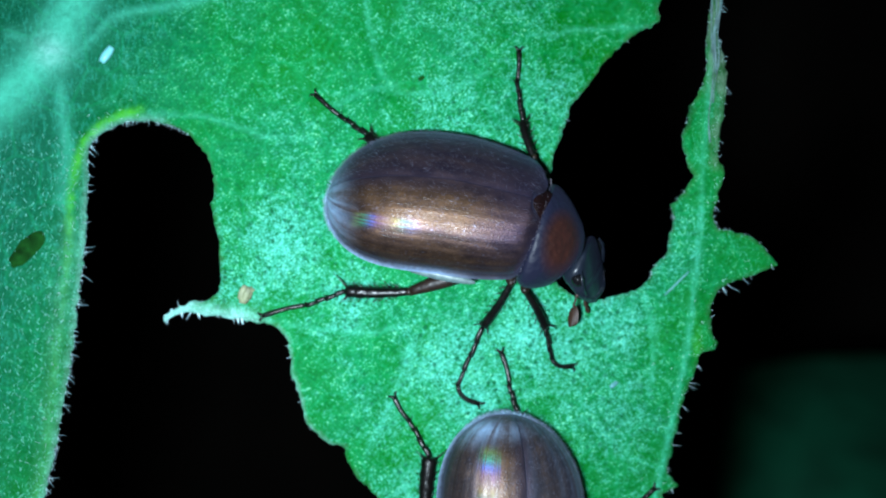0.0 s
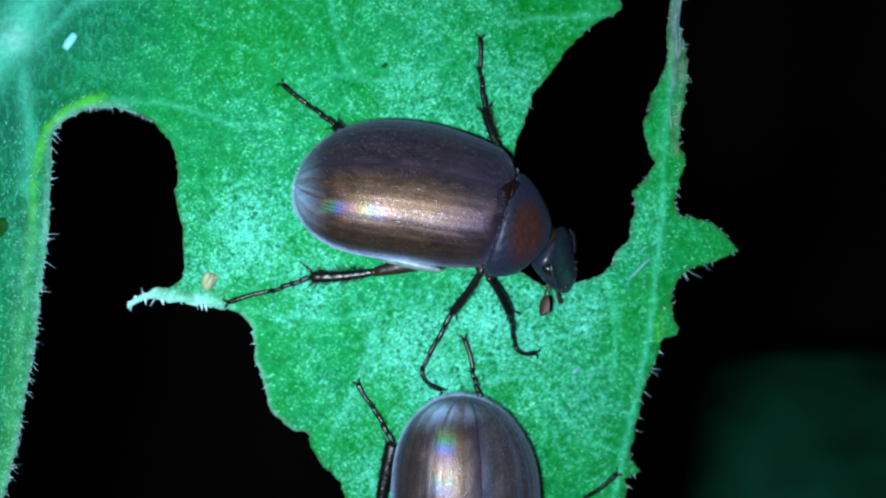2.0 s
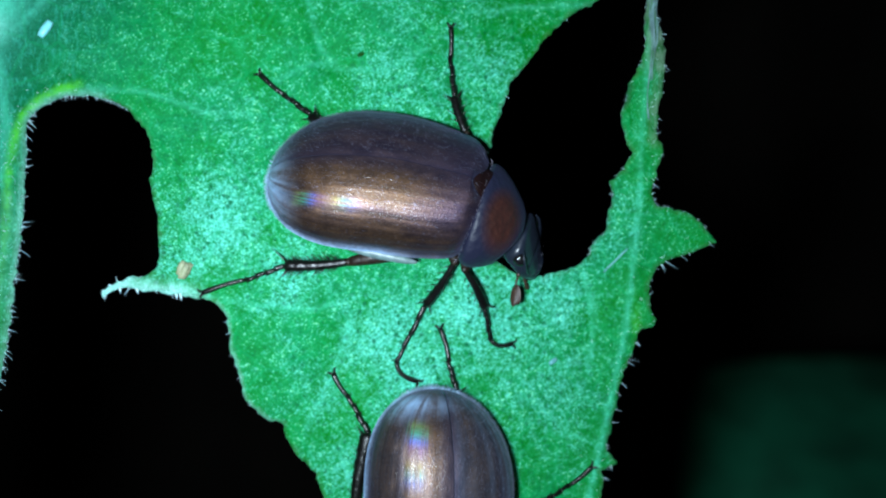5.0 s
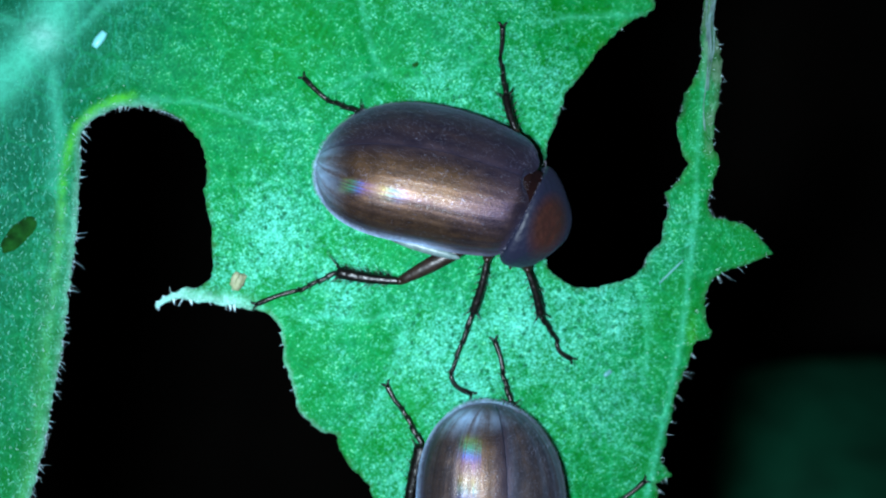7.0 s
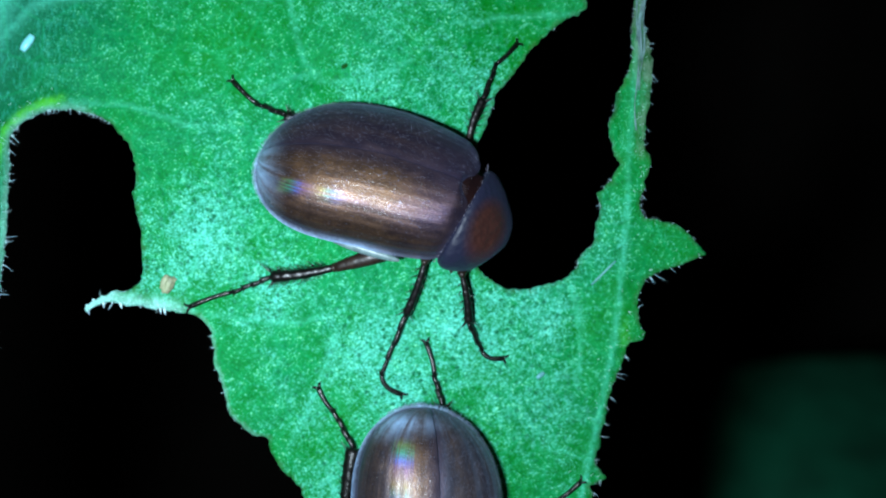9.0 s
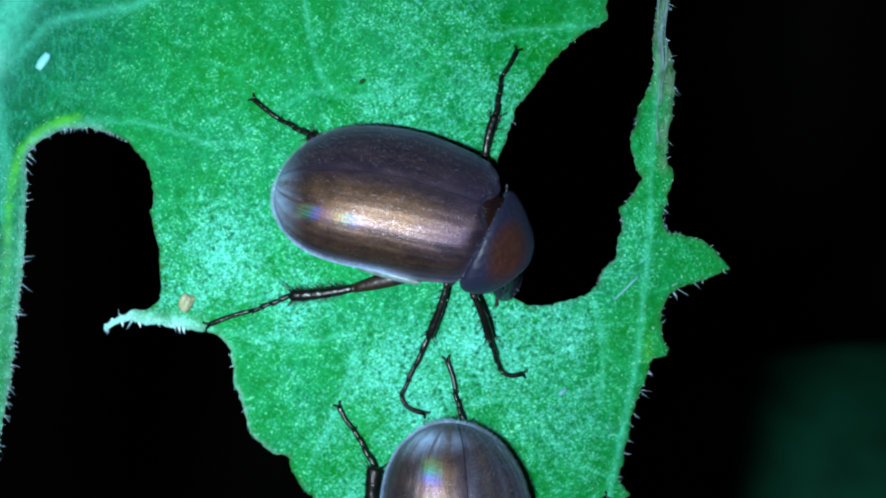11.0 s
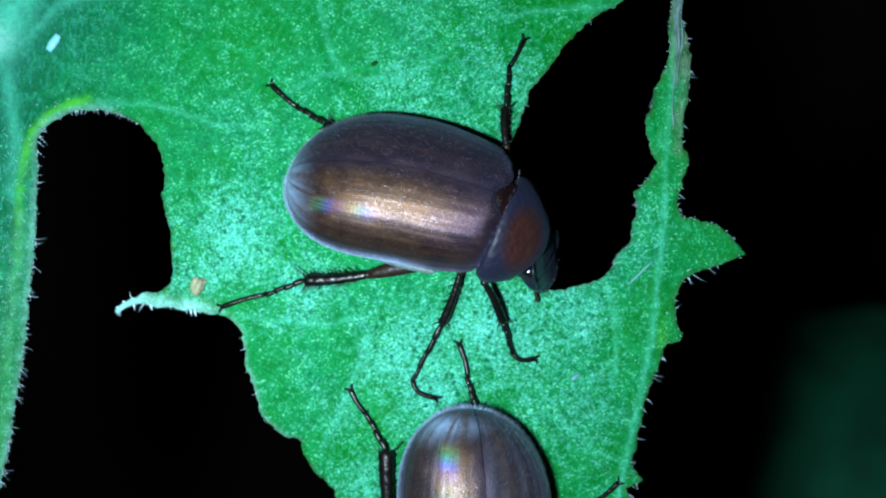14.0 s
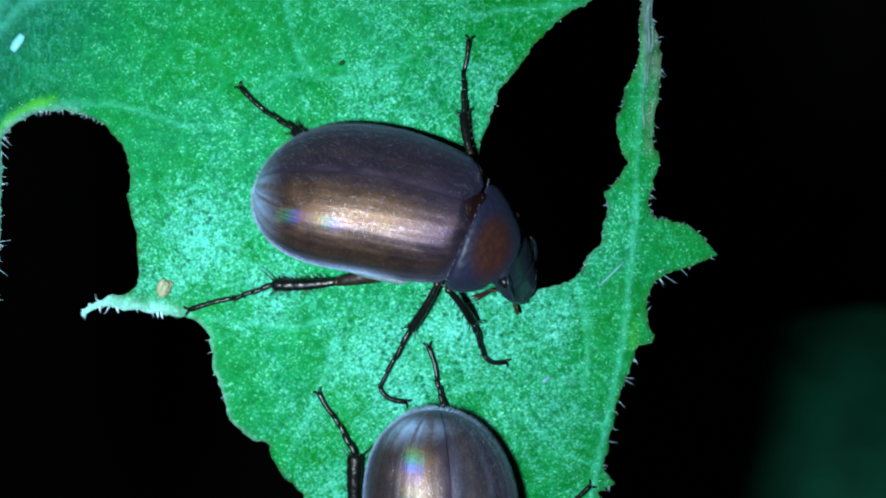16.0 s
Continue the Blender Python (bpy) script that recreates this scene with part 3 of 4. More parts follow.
    # down on the blade beside the rolled rim, and a thin scatter elsewhere
    for line, count, spread, length in ((ROLLED_RIM, 170, 0.30, 0.16), (OUTER_EDGE, 160, 0.5, 0.12), (THORN_EDGE[4:], 160, 0.25, 0.12), (CURLED_TIP, 90, 0.15, 0.14)):
        line = curve_through(line, 0.05)
        spots = np.array([rnd.choice(line) for _ in range(count)]) + np.array([[rnd.gauss(0, spread), rnd.gauss(0, spread)] for _ in range(count)])
        spots = spots[inside(spots, np.array(loop))]
        for (x, y), z in zip(spots, leaf_height(spots, loop)):
            spine(bm, (x, y, z - 0.02), (rnd.uniform(-0.8, 0.8), rnd.uniform(-0.8, 0.8), 0.8), length * rnd.uniform(0.5, 1.2), 0.012, (rnd.uniform(-0.4, 0.4), rnd.uniform(-0.4, 0.4), 0))
    # sparse short down over the whole blade
    down = bmesh.new()
    spots = np.array([(rnd.uniform(-19, 12), rnd.uniform(-16, 13)) for _ in range(4200)])
    spots = spots[inside(spots, np.array(loop))]
    for (x, y), z in zip(spots, leaf_height(spots, loop)):
        spine(down, (x, y, z - 0.02), (rnd.uniform(-1, 1), rnd.uniform(-1, 1), rnd.uniform(0.25, 0.7)), rnd.uniform(0.06, 0.17), 0.009, (0, 0, -0.2), sides=3, steps=2)
    # longer pale hairs lying on the strip beside the midrib
    strip = bmesh.new()
    spots = np.array([(rnd.uniform(-19, -12), rnd.uniform(-13, 4)) for _ in range(2600)])
    spots = spots[inside(spots, np.array(loop))]
    for (x, y), z in zip(spots, leaf_height(spots, loop)):
        spine(strip, (x, y, z - 0.01), (rnd.uniform(-0.6, 0.6), rnd.choice((-1, 1)) * rnd.uniform(0.3, 1), rnd.uniform(0.2, 0.6)), rnd.uniform(0.07, 0.18), rnd.uniform(0.012, 0.026), (rnd.uniform(-0.5, 0.5), 0, -0.2), sides=3, steps=2)
    # dry strands laid bare along the top of the outer ribbon
    for k, (dx, top, end, thick) in enumerate([(0.30, 11.0, 6.2, 0.055), (0.18, 10.4, 6.9, 0.04), (0.08, 11.0, 7.4, 0.045), (0.38, 9.6, 5.2, 0.035), (0.24, 8.2, 3.8, 0.03)]):
        ys = np.linspace(top, end, 14)
        edge = np.array(RIBBON_EDGE[:6])[::-1]
        xs = np.interp(ys, edge[:, 1], edge[:, 0]) + dx + 0.05 * np.sin(ys * 2.3 + k * 1.7)
        zs = leaf_height(np.c_[xs, ys], loop)
        strand = bmesh.new()
        tube(strand, [Vector(p) for p in zip(xs, ys, zs + 0.02)], [thick * (0.7 + 0.3 * math.sin(i * 1.3 + k)) for i in range(14)], 7)
        part("dry_strand", strand, STRAND, ob, "pale bluish dry leaf fibre")
    strip = part("strip_hair", strip, PALE_DOWN, ob, "pale hairs lying on the narrow strip")
    strip["kind"] = "stuff"
    down = part("blade_down", down, DOWN, ob, "sparse pale green down on the blade")
    down["kind"] = "stuff"
    hairs = part("margin_hair", bm, HAIR, ob, "short pale hairs along the leaf margin")
    hairs["kind"] = "stuff"
    return ob


build_leaf()


def level(x, y):
    return float(leaf_height(np.array([[x, y]]), None)[0])


# ---------------------------------------------------------------- scraps on the leaf
def rod(name, a, b, thick, mat, label, category, flat=0.6):
    bm = bmesh.new()
    a, b = Vector((*a, level(*a) + thick * 0.6)), Vector((*b, level(*b) + thick * 0.6))
    pts = [a.lerp(b, k / 6) + Vector((0, 0, 0.02 * math.sin(k))) for k in range(7)]
    tube(bm, pts, [thick * (0.6 + 0.4 * math.sin(math.pi * (k + 0.6) / 7.2)) for k in range(7)], 8, flat)
    return tagged(mesh_object(name, bm, mat), label, category)


rod("plant_scrap", *[(-12.02, 6.58), (-11.66, 7.12)], 0.17, PALE, "pale oblong scrap stuck on the leaf", "scrap")
rod("plant_scrap", *[(7.97, -1.65), (8.83, -0.81)], 0.036, DIM, "thin straight pale fibre lying on the leaf", "fibre")
rod("plant_scrap", *[(6.04, -4.98), (6.29, -4.80)], 0.085, DIM, "small pale crumb on the leaf", "crumb")


def crumb(a, b):
    """An uneven crumb of dried leaf."""
    bm = bmesh.new()
    bmesh.ops.create_icosphere(bm, subdivisions=3, radius=1)
    a, b = Vector((*a, level(*a) + 0.10)), Vector((*b, level(*b) + 0.10))
    m = segment(a, b)
    m.translation = (a + b) / 2
    for v in bm.verts:
        v.co *= 1 + 0.75 * noise.noise(v.co * 1.5) + 0.35 * noise.noise(v.co * 4.5)
        v.co = Vector((v.co.x * (b - a).length * 0.55, v.co.y * 0.2, v.co.z * 0.14))
    bmesh.ops.transform(bm, matrix=m, verts=bm.verts)
    return tagged(mesh_object("plant_scrap", bm, TAN), "uneven tan crumb beside the curled leaf tip", "crumb")


crumb((-7.13, -1.83), (-6.86, -1.29))
rod("plant_scrap", *[(-0.86, 6.03), (-0.68, 6.13)], 0.08, BLOTCH, "tiny dark crumb on the leaf", "crumb")


def blotch():
    bm = bmesh.new()
    (ax, ay), (bx, by) = [(-15.22, -0.62), (-14.01, 0.66)]
    c, d = Vector(((ax + bx) / 2, (ay + by) / 2, 0)), Vector((bx - ax, by - ay, 0))
    ring = []
    for k in range(40):
        a = 2 * math.pi * k / 40
        r = 1 + 0.12 * noise.noise(Vector((math.cos(a) * 2, math.sin(a) * 2, 1.3)))
        p = c + d * (0.5 * math.cos(a) * r) + d.cross(Vector((0, 0, 1))) * (0.20 * math.sin(a) * r)
        ring.append(p)
    rows = []
    for s, lift in ((0.0, 0.045), (0.5, 0.04), (0.85, 0.03), (1.0, -0.02)):
        row = [c.lerp(p, max(s, 0.02)) for p in ring + ring[:1]]
        rows.append([Vector((p.x, p.y, level(p.x, p.y) + lift)) for p in row])
    grid(bm, rows)
    bmesh.ops.recalc_face_normals(bm, faces=bm.faces)
    return tagged(mesh_object("leaf_spot", bm, BLOTCH), "dark olive dead spot on the leaf", "leaf spot")


blotch()


# ---------------------------------------------------------------- the beetles
SHELL_LONG, SHELL_HALF, SHELL_HIGH, BELT = 7.4, 2.5, 1.9, 1.65


def shell_width(s):
    """Half width of the wing cases, s from the tail (0) to the shoulders (1)."""
    if s < 0.5:
        return SHELL_HALF * (1 - (1 - s / 0.5) ** 2.6) ** 0.5
    return SHELL_HALF - 0.55 * ((s - 0.5) / 0.5) ** 2.4 - 0.45 * max(0, (s - 0.88) / 0.12) ** 2.5


def tail_bend(s, bend):
    """How far the abdomen bends sideways towards the tail."""
    return bend * max(0.0, 1 - s / 0.6) ** 1.3


def shell_height(s):
    if s < 0.55:
        return SHELL_HIGH * (1 - (1 - s / 0.55) ** 2.3) ** 0.5
    return SHELL_HIGH - 0.14 * ((s - 0.55) / 0.45) ** 2.0


def crisp(bm):
    """Keeps the rims of a shell sharp and its faces smooth."""
    bmesh.ops.recalc_face_normals(bm, faces=bm.faces)
    for e in bm.edges:
        if len(e.link_faces) == 2 and e.calc_face_angle(0) > 0.9:
            e.smooth = False
    return bm


def wing_case(side, bend):
    """One wing case: nine fine furrows from shoulder to tail, rolled outer rim."""
    bm = bmesh.new()
    rows, n = [], 72
    for i in range(n + 1):
        s = 0.0006 + 0.9994 * (i / n) ** 1.35
        w, h = shell_width(s), shell_height(s)
        fall = max(0, (s - 0.93) / 0.07)
        w, h = w * (1 - 0.015 * fall ** 2), h * (1 - 0.14 * fall ** 2.2)
        x = -SHELL_LONG / 2 + SHELL_LONG * s
        row = []
        for k in range(65):
            a = math.radians(95) * k / 64
            f = k / 64
            groove = 0.5 - 0.5 * math.cos(2 * math.pi * f * 10.0)
            dip = 0.006 * (1 - groove) ** 2 * min(1, s * 6) * (1 if 0.03 < f < 0.93 else 0)
            seam = 0.010 * math.exp(-(f / 0.02) ** 2)
            rim = 0.05 * math.exp(-((f - 0.97) / 0.03) ** 2)
            r = 1 - (dip + seam) / 2.2 + rim
            y = w * r * math.sin(a) ** 0.90 if a < math.pi / 2 else w * r * (1 - 0.3 * (a - math.pi / 2) ** 1.5)
            z = h * r * max(0, math.cos(a)) ** 0.90 if a < math.pi / 2 else -1.35 * (a - math.pi / 2) * min(1, s * 8)
            round_front = (0.17 * f ** 2.2 + 0.42 * math.exp(-(f / 0.15) ** 2)) * max(0, (s - 0.93) / 0.07)
            row.append((x - round_front, side * (y * (1.03 if side < 0 else 1) + 0.012) + tail_bend(s, bend), BELT + z))
        rows.append(row)
    back = [[(x * 0.995, y * 0.975, (z - BELT) * 0.97 + BELT) for x, y, z in row] for row in rows]
    top, low = grid(bm, rows), grid(bm, back)
    for a, b in ((0, None), (-1, None)):
        for i in range(64):
            bm.faces.new((top[a][i], top[a][i + 1], low[a][i + 1], low[a][i]))
    for j in (0, -1):
        for i in range(n):
            bm.faces.new((top[i][j], top[i + 1][j], low[i + 1][j], low[i][j]))
    return crisp(bm)


def belly(bend):
    bm = bmesh.new()
    rows, n = [], 48
    for i in range(n + 1):
        s = 0.004 + 0.99 * (i / n) ** 1.2
        w, h = shell_width(s) * (0.84 + 0.12 * min(1, max(0, (s - 0.34) / 0.25)) ** 0.7 * min(1, max(0, 1 - (s - 0.74) / 0.4))), 1.25 * min(1, (s * 4) ** 0.5)
        x = -SHELL_LONG / 2 + 0.25 + (SHELL_LONG - 0.2) * s
        ring = 1 - 0.015 * (0.5 + 0.5 * math.cos(2 * math.pi * s * 7)) ** 6
        rows.append([(x, tail_bend(s, bend) + w * ring * math.copysign(abs(math.cos(a)) ** 0.4, math.cos(a)), BELT + 0.05 - (h if math.sin(a) > 0 else 0.4) * ring * math.sin(a)) for a in (2 * math.pi * k / 40 for k in range(41))])
    vs = grid(bm, rows)
    bm.faces.new(vs[0][:-1])
    bm.faces.new(vs[-1][:-1][::-1])
    bmesh.ops.remove_doubles(bm, verts=bm.verts, dist=1e-4)
    bmesh.ops.recalc_face_normals(bm, faces=bm.faces)
    return bm


def collar():
    """The pronotum: a dome that narrows and dips towards the head. Origin at the middle of its hind edge, at belt height."""
    bm = bmesh.new()
    rows, n = [], 30
    for i in range(n + 1):
        s = i / n
        w = 2.14 - 0.26 * s - 0.60 * s ** 2.0 - 0.36 * math.exp(-s / 0.14)
        h = 1.50 - 0.10 * s - 0.66 * s ** 2
        x = 1.85 * s
        edge = 1 - 0.05 * max(0, 1 - s * 12) ** 2 - 0.16 * max(0, (s - 0.93) / 0.07) ** 2
        row = []
        for k in range(49):
            a = math.radians(-112 + 224 * k / 48)
            y = w * edge * math.sin(a)
            z = h * edge * math.cos(a) if abs(a) < math.pi / 2 else -0.9 * (abs(a) - math.pi / 2)
            bow = -0.17 * math.cos(a) * (1 - s)
            hind = 0.42 * abs(math.sin(a)) ** 2 * s * -1
            row.append((x + bow + hind, y, z - 0.25 * s))
        rows.append(row)
    back = [[(x * 0.98, y * 0.95, z * 0.95 - 0.03) for x, y, z in row] for row in rows]
    top, low = grid(bm, rows), grid(bm, back)
    for a in (0, -1):
        for i in range(48):
            bm.faces.new((top[a][i], top[a][i + 1], low[a][i + 1], low[a][i]))
    for j in (0, -1):
        for i in range(n):
            bm.faces.new((top[i][j], top[i + 1][j], low[i + 1][j], low[i][j]))
    return crisp(bm)


def shield():
    """The short blunt plate between the bases of the wing cases."""
    bm = bmesh.new()
    rows = []
    for i in range(11):
        s = i / 10
        w = 0.62 * (1 - s ** 3.0) ** 0.5 + 0.01
        rows.append([(0.42 - 0.85 * s, w * k / 6, -0.12 * (k / 6) ** 2 - 0.5 * max(0, 0.5 - s)) for k in range(-6, 7)])
    grid(bm, rows)
    r = bmesh.ops.extrude_face_region(bm, geom=bm.faces[:])
    bmesh.ops.translate(bm, verts=[v for v in r["geom"] if isinstance(v, bmesh.types.BMVert)], vec=(0, 0, -0.22))
    return crisp(bm)


def skull():
    """The head: broad and short, domed behind, with a flat front plate whose rim turns up. Origin at the neck."""
    bm = bmesh.new()
    rows, n = [], 30
    for i in range(n + 1):
        s = i / n
        w = 1.02 - 0.10 * max(0, s - 0.35) - 0.34 * max(0, (s - 0.55) / 0.45) ** 2.2 - 0.32 * max(0, 1 - s * 5) ** 2
        rim = 0.09 * math.exp(-((s - 0.985) / 0.03) ** 2)
        seam = 0.06 * math.exp(-((s - 0.58) / 0.025) ** 2)
        top = 0.62 - 0.50 * s - 0.06 * s * s + rim - seam
        low = 0.52 - 0.30 * s
        row = []
        for k in range(41):
            a = 2 * math.pi * k / 40
            c, d = math.cos(a), math.sin(a)
            y = w * math.copysign(abs(c) ** 0.75, c)
            z = (top if d > 0 else low) * math.copysign(abs(d) ** 0.8, d)
            rough = 1 + 0.035 * noise.noise(Vector((s * 9, c * 5, d * 5)))
            row.append((1.42 * s + 0.14 * s * (1 - c * c), y * rough, z * rough - 0.24 * s))
        rows.append(row)
    vs = grid(bm, rows)
    bm.faces.new(vs[0][:-1])
    bm.faces.new(vs[-1][:-1][::-1])
    bmesh.ops.remove_doubles(bm, verts=bm.verts, dist=1e-4)
    bmesh.ops.recalc_face_normals(bm, faces=bm.faces)
    return bm


def cheek(side):
    """The narrow blade that runs from the front plate into the eye."""
    bm = bmesh.new()
    tube(bm, [(0.30, side * 0.92, 0.36), (0.55, side * 1.06, 0.26), (0.82, side * 1.04, 0.10), (1.05, side * 0.90, -0.04)], [0.03, 0.07, 0.09, 0.05], 8, 0.45)
    return bm


def jaw(side):
    """A short dark mandible under the front plate."""
    bm = bmesh.new()
    tube(bm, [(1.15, side * 0.48, -0.34), (1.42, side * 0.40, -0.38), (1.60, side * 0.22, -0.40), (1.66, side * 0.06, -0.41)], [0.16, 0.15, 0.09, 0.03], 10, 0.7)
    return bm


def feeler(side):
    """An antenna: thick first joint, thin beaded stalk and a club of three leaves."""
    bm = bmesh.new()
    tube(bm, [(0, 0, 0), (0.16, side * 0.16, -0.02), (0.30, side * 0.26, -0.05)], [0.06, 0.085, 0.07], 10)
    for k in range(4):
        blob(bm, (0.36 + 0.07 * k, side * (0.30 + 0.05 * k), -0.07 - 0.02 * k), (0.055, 0.05, 0.05), None, 10, 6)
    for k in range(3):
        blob(bm, (0.95 + 0.015 * k, side * (0.46 + 0.075 * k), -0.16 - 0.05 * k), (0.40, 0.045, 0.15), pose(0, 0, 0, 0, 10, side * (10 + 6 * k)), 14, 8)
    return bm


def mouth_part(side):
    """A jointed palp, thickest in its last joint."""
    bm = bmesh.new()
    tube(bm, [(0, 0, 0), (0.12, side * 0.07, -0.05), (0.20, side * 0.09, -0.08), (0.30, side * 0.08, -0.11), (0.36, side * 0.07, -0.13), (0.52, side * 0.03, -0.17), (0.62, 0, -0.19)],
         [0.045, 0.06, 0.04, 0.062, 0.045, 0.075, 0.03], 8)
    return bm


def thigh(length, thick):
    bm = bmesh.new()
    n = 12
    tube(bm, [(length * k / n, 0, 0.05 * math.sin(math.pi * k / n)) for k in range(n + 1)],
         [thick * (0.45 + 0.60 * math.sin(math.pi * (0.16 + 0.76 * k / n))) for k in range(n + 1)], 14, 0.62)
    blob(bm, (length, 0, 0), (0.14, 0.13, 0.12), None, 12, 8)
    return bm


def shank(length, thick, spines, seed):
    """The tibia: slender at the knee, ridged and widening to its end, with rows of spines."""
    bm = bmesh.new()
    n = 18
    pts, radii = [], []
    for k in range(n + 1):
        f = k / n
        pts.append((length * f, 0.05 * math.sin(math.pi * f), 0.03 * math.sin(math.pi * f)))
        radii.append(thick * (0.56 + 0.40 * f ** 0.8 + 0.07 * math.sin(k * 1.9) * f - 0.25 * max(0, (f - 0.94) / 0.06)))
    tube(bm, pts, radii, 12, 0.78)
    rnd = random.Random(seed)
    for k in range(spines):
        f = 0.15 + 0.8 * k / max(1, spines - 1) + rnd.uniform(-0.03, 0.03)
        side = 1 if k % 2 else -1
        way = (rnd.uniform(0.35, 0.75), side * 1.0, rnd.uniform(-0.1, 0.7))
        spine(bm, (length * f, side * thick * 0.6, 0.02), way, rnd.uniform(0.16, 0.38), 0.031, (0.25, 0, 0), 5, 4)
    return bm


def spur(length, thick, side, long):
    """A movable spur at the end of the tibia."""
    bm = bmesh.new()
    spine(bm, (length * 0.97, side * thick * 0.55, 0), (0.75, side * 0.9, 0.15), long, 0.042, (0.1, 0, 0), 6, 4)
    return bm


def foot(length):
    """Four joints of the tarsus, each flaring to its end, with a pair of bristles at every joint."""
    bm = bmesh.new()
    for j in range(4):
        a, b = length * j / 4, length * (j + 1) / 4 + 0.03
        r = 0.098 - 0.006 * j
        sway = 0.018 * (1 if j % 2 else -1)
        tube(bm, [(a, 0, 0.02), (a + (b - a) * 0.25, sway * 0.6, 0.025), (a + (b - a) * 0.7, sway, 0.025), (a + (b - a) * 0.93, sway * 0.3, 0.02), (b, 0, 0.02)],
             [r * 0.78, r * 0.90, r * 1.0, r * 1.07, r * 0.85], 10)
        for side in (-1, 1):
            spine(bm, (b - 0.05, 0.07 * side, 0.02), (0.9, 0.9 * side, -0.1), 0.16, 0.018)
    return bm


def toe_end(length, bow):
    """The last joint of the tarsus, bowed."""
    bm = bmesh.new()
    pts = [(length * f, -bow * length * math.sin(math.pi * max(f, 0.0) ** 0.8), 0.02 + 0.02 * math.sin(math.pi * f)) for f in (-0.03, 0.15, 0.3, 0.45, 0.6, 0.75, 0.9, 1.0)]
    tube(bm, pts, [0.070, 0.080, 0.082, 0.080, 0.084, 0.092, 0.098, 0.08], 10)
    return bm


def hook(length, side):
    """One of the two curved claws."""
    bm = bmesh.new()
    tube(bm, [(length - 0.05, 0.02 * side, 0.02), (length + 0.05, 0.07 * side, 0.03), (length + 0.12, 0.13 * side, 0.02), (length + 0.12, 0.20 * side, -0.05)], [0.055, 0.050, 0.036, 0.010], 7)
    return bm


LEGS = {  # hip in body space, lengths of thigh, shank, foot and toe, spines, way of the knee, bow of the toe
    "hind_right": ((2.2, -1.60, 0.50), 2.85, 2.25, 1.47, 1.67, 30, (0.1, -0.85, -0.5), 0.03),
    "middle_right": ((2.7, -0.6, 0.9), 1.5, 2.05, 2.28, 1.08, 12, (0.83, -0.31, 0.46), 0.20),
    "front_right": ((3.7, -0.5, 0.9), 1.66, 1.8, 1.27, 0.87, 10, (-0.68, -0.56, 0.48), 0.20),
    "hind_left": ((0.5, 1.0, 0.9), 2.34, 1.61, 1.25, 1.2, 14, (-0.08, -0.67, 0.73), -0.03),
    "middle_left": ((2.7, 0.8, 0.9), 1.92, 1.45, 1.5, 1.1, 11, (0.68, -0.18, 0.71), 0.03),
    "front_left": ((3.7, 0.5, 0.9), 1.4, 1.65, 0.9, 0.5, 3, (0.2, 1, 0.5), 0.0),
}
RESTING_LEGS = {
    **LEGS,
    "hind_right": ((1.75, -1.35, 0.75), 1.7, 2.69, 1.48, 0.95, 18, (0.5, -0.8, -0.45), -0.06),
    "middle_left": ((2.2, 0.9, 0.9), 1.92, 1.45, 1.5, 1.1, 11, (0.68, -0.18, 0.71), 0.03),
    "hind_left": ((0.5, 1.0, 0.9), 2.34, 2.1, 1.04, 1.2, 14, (-0.08, -0.67, 0.73), 0.05),
}


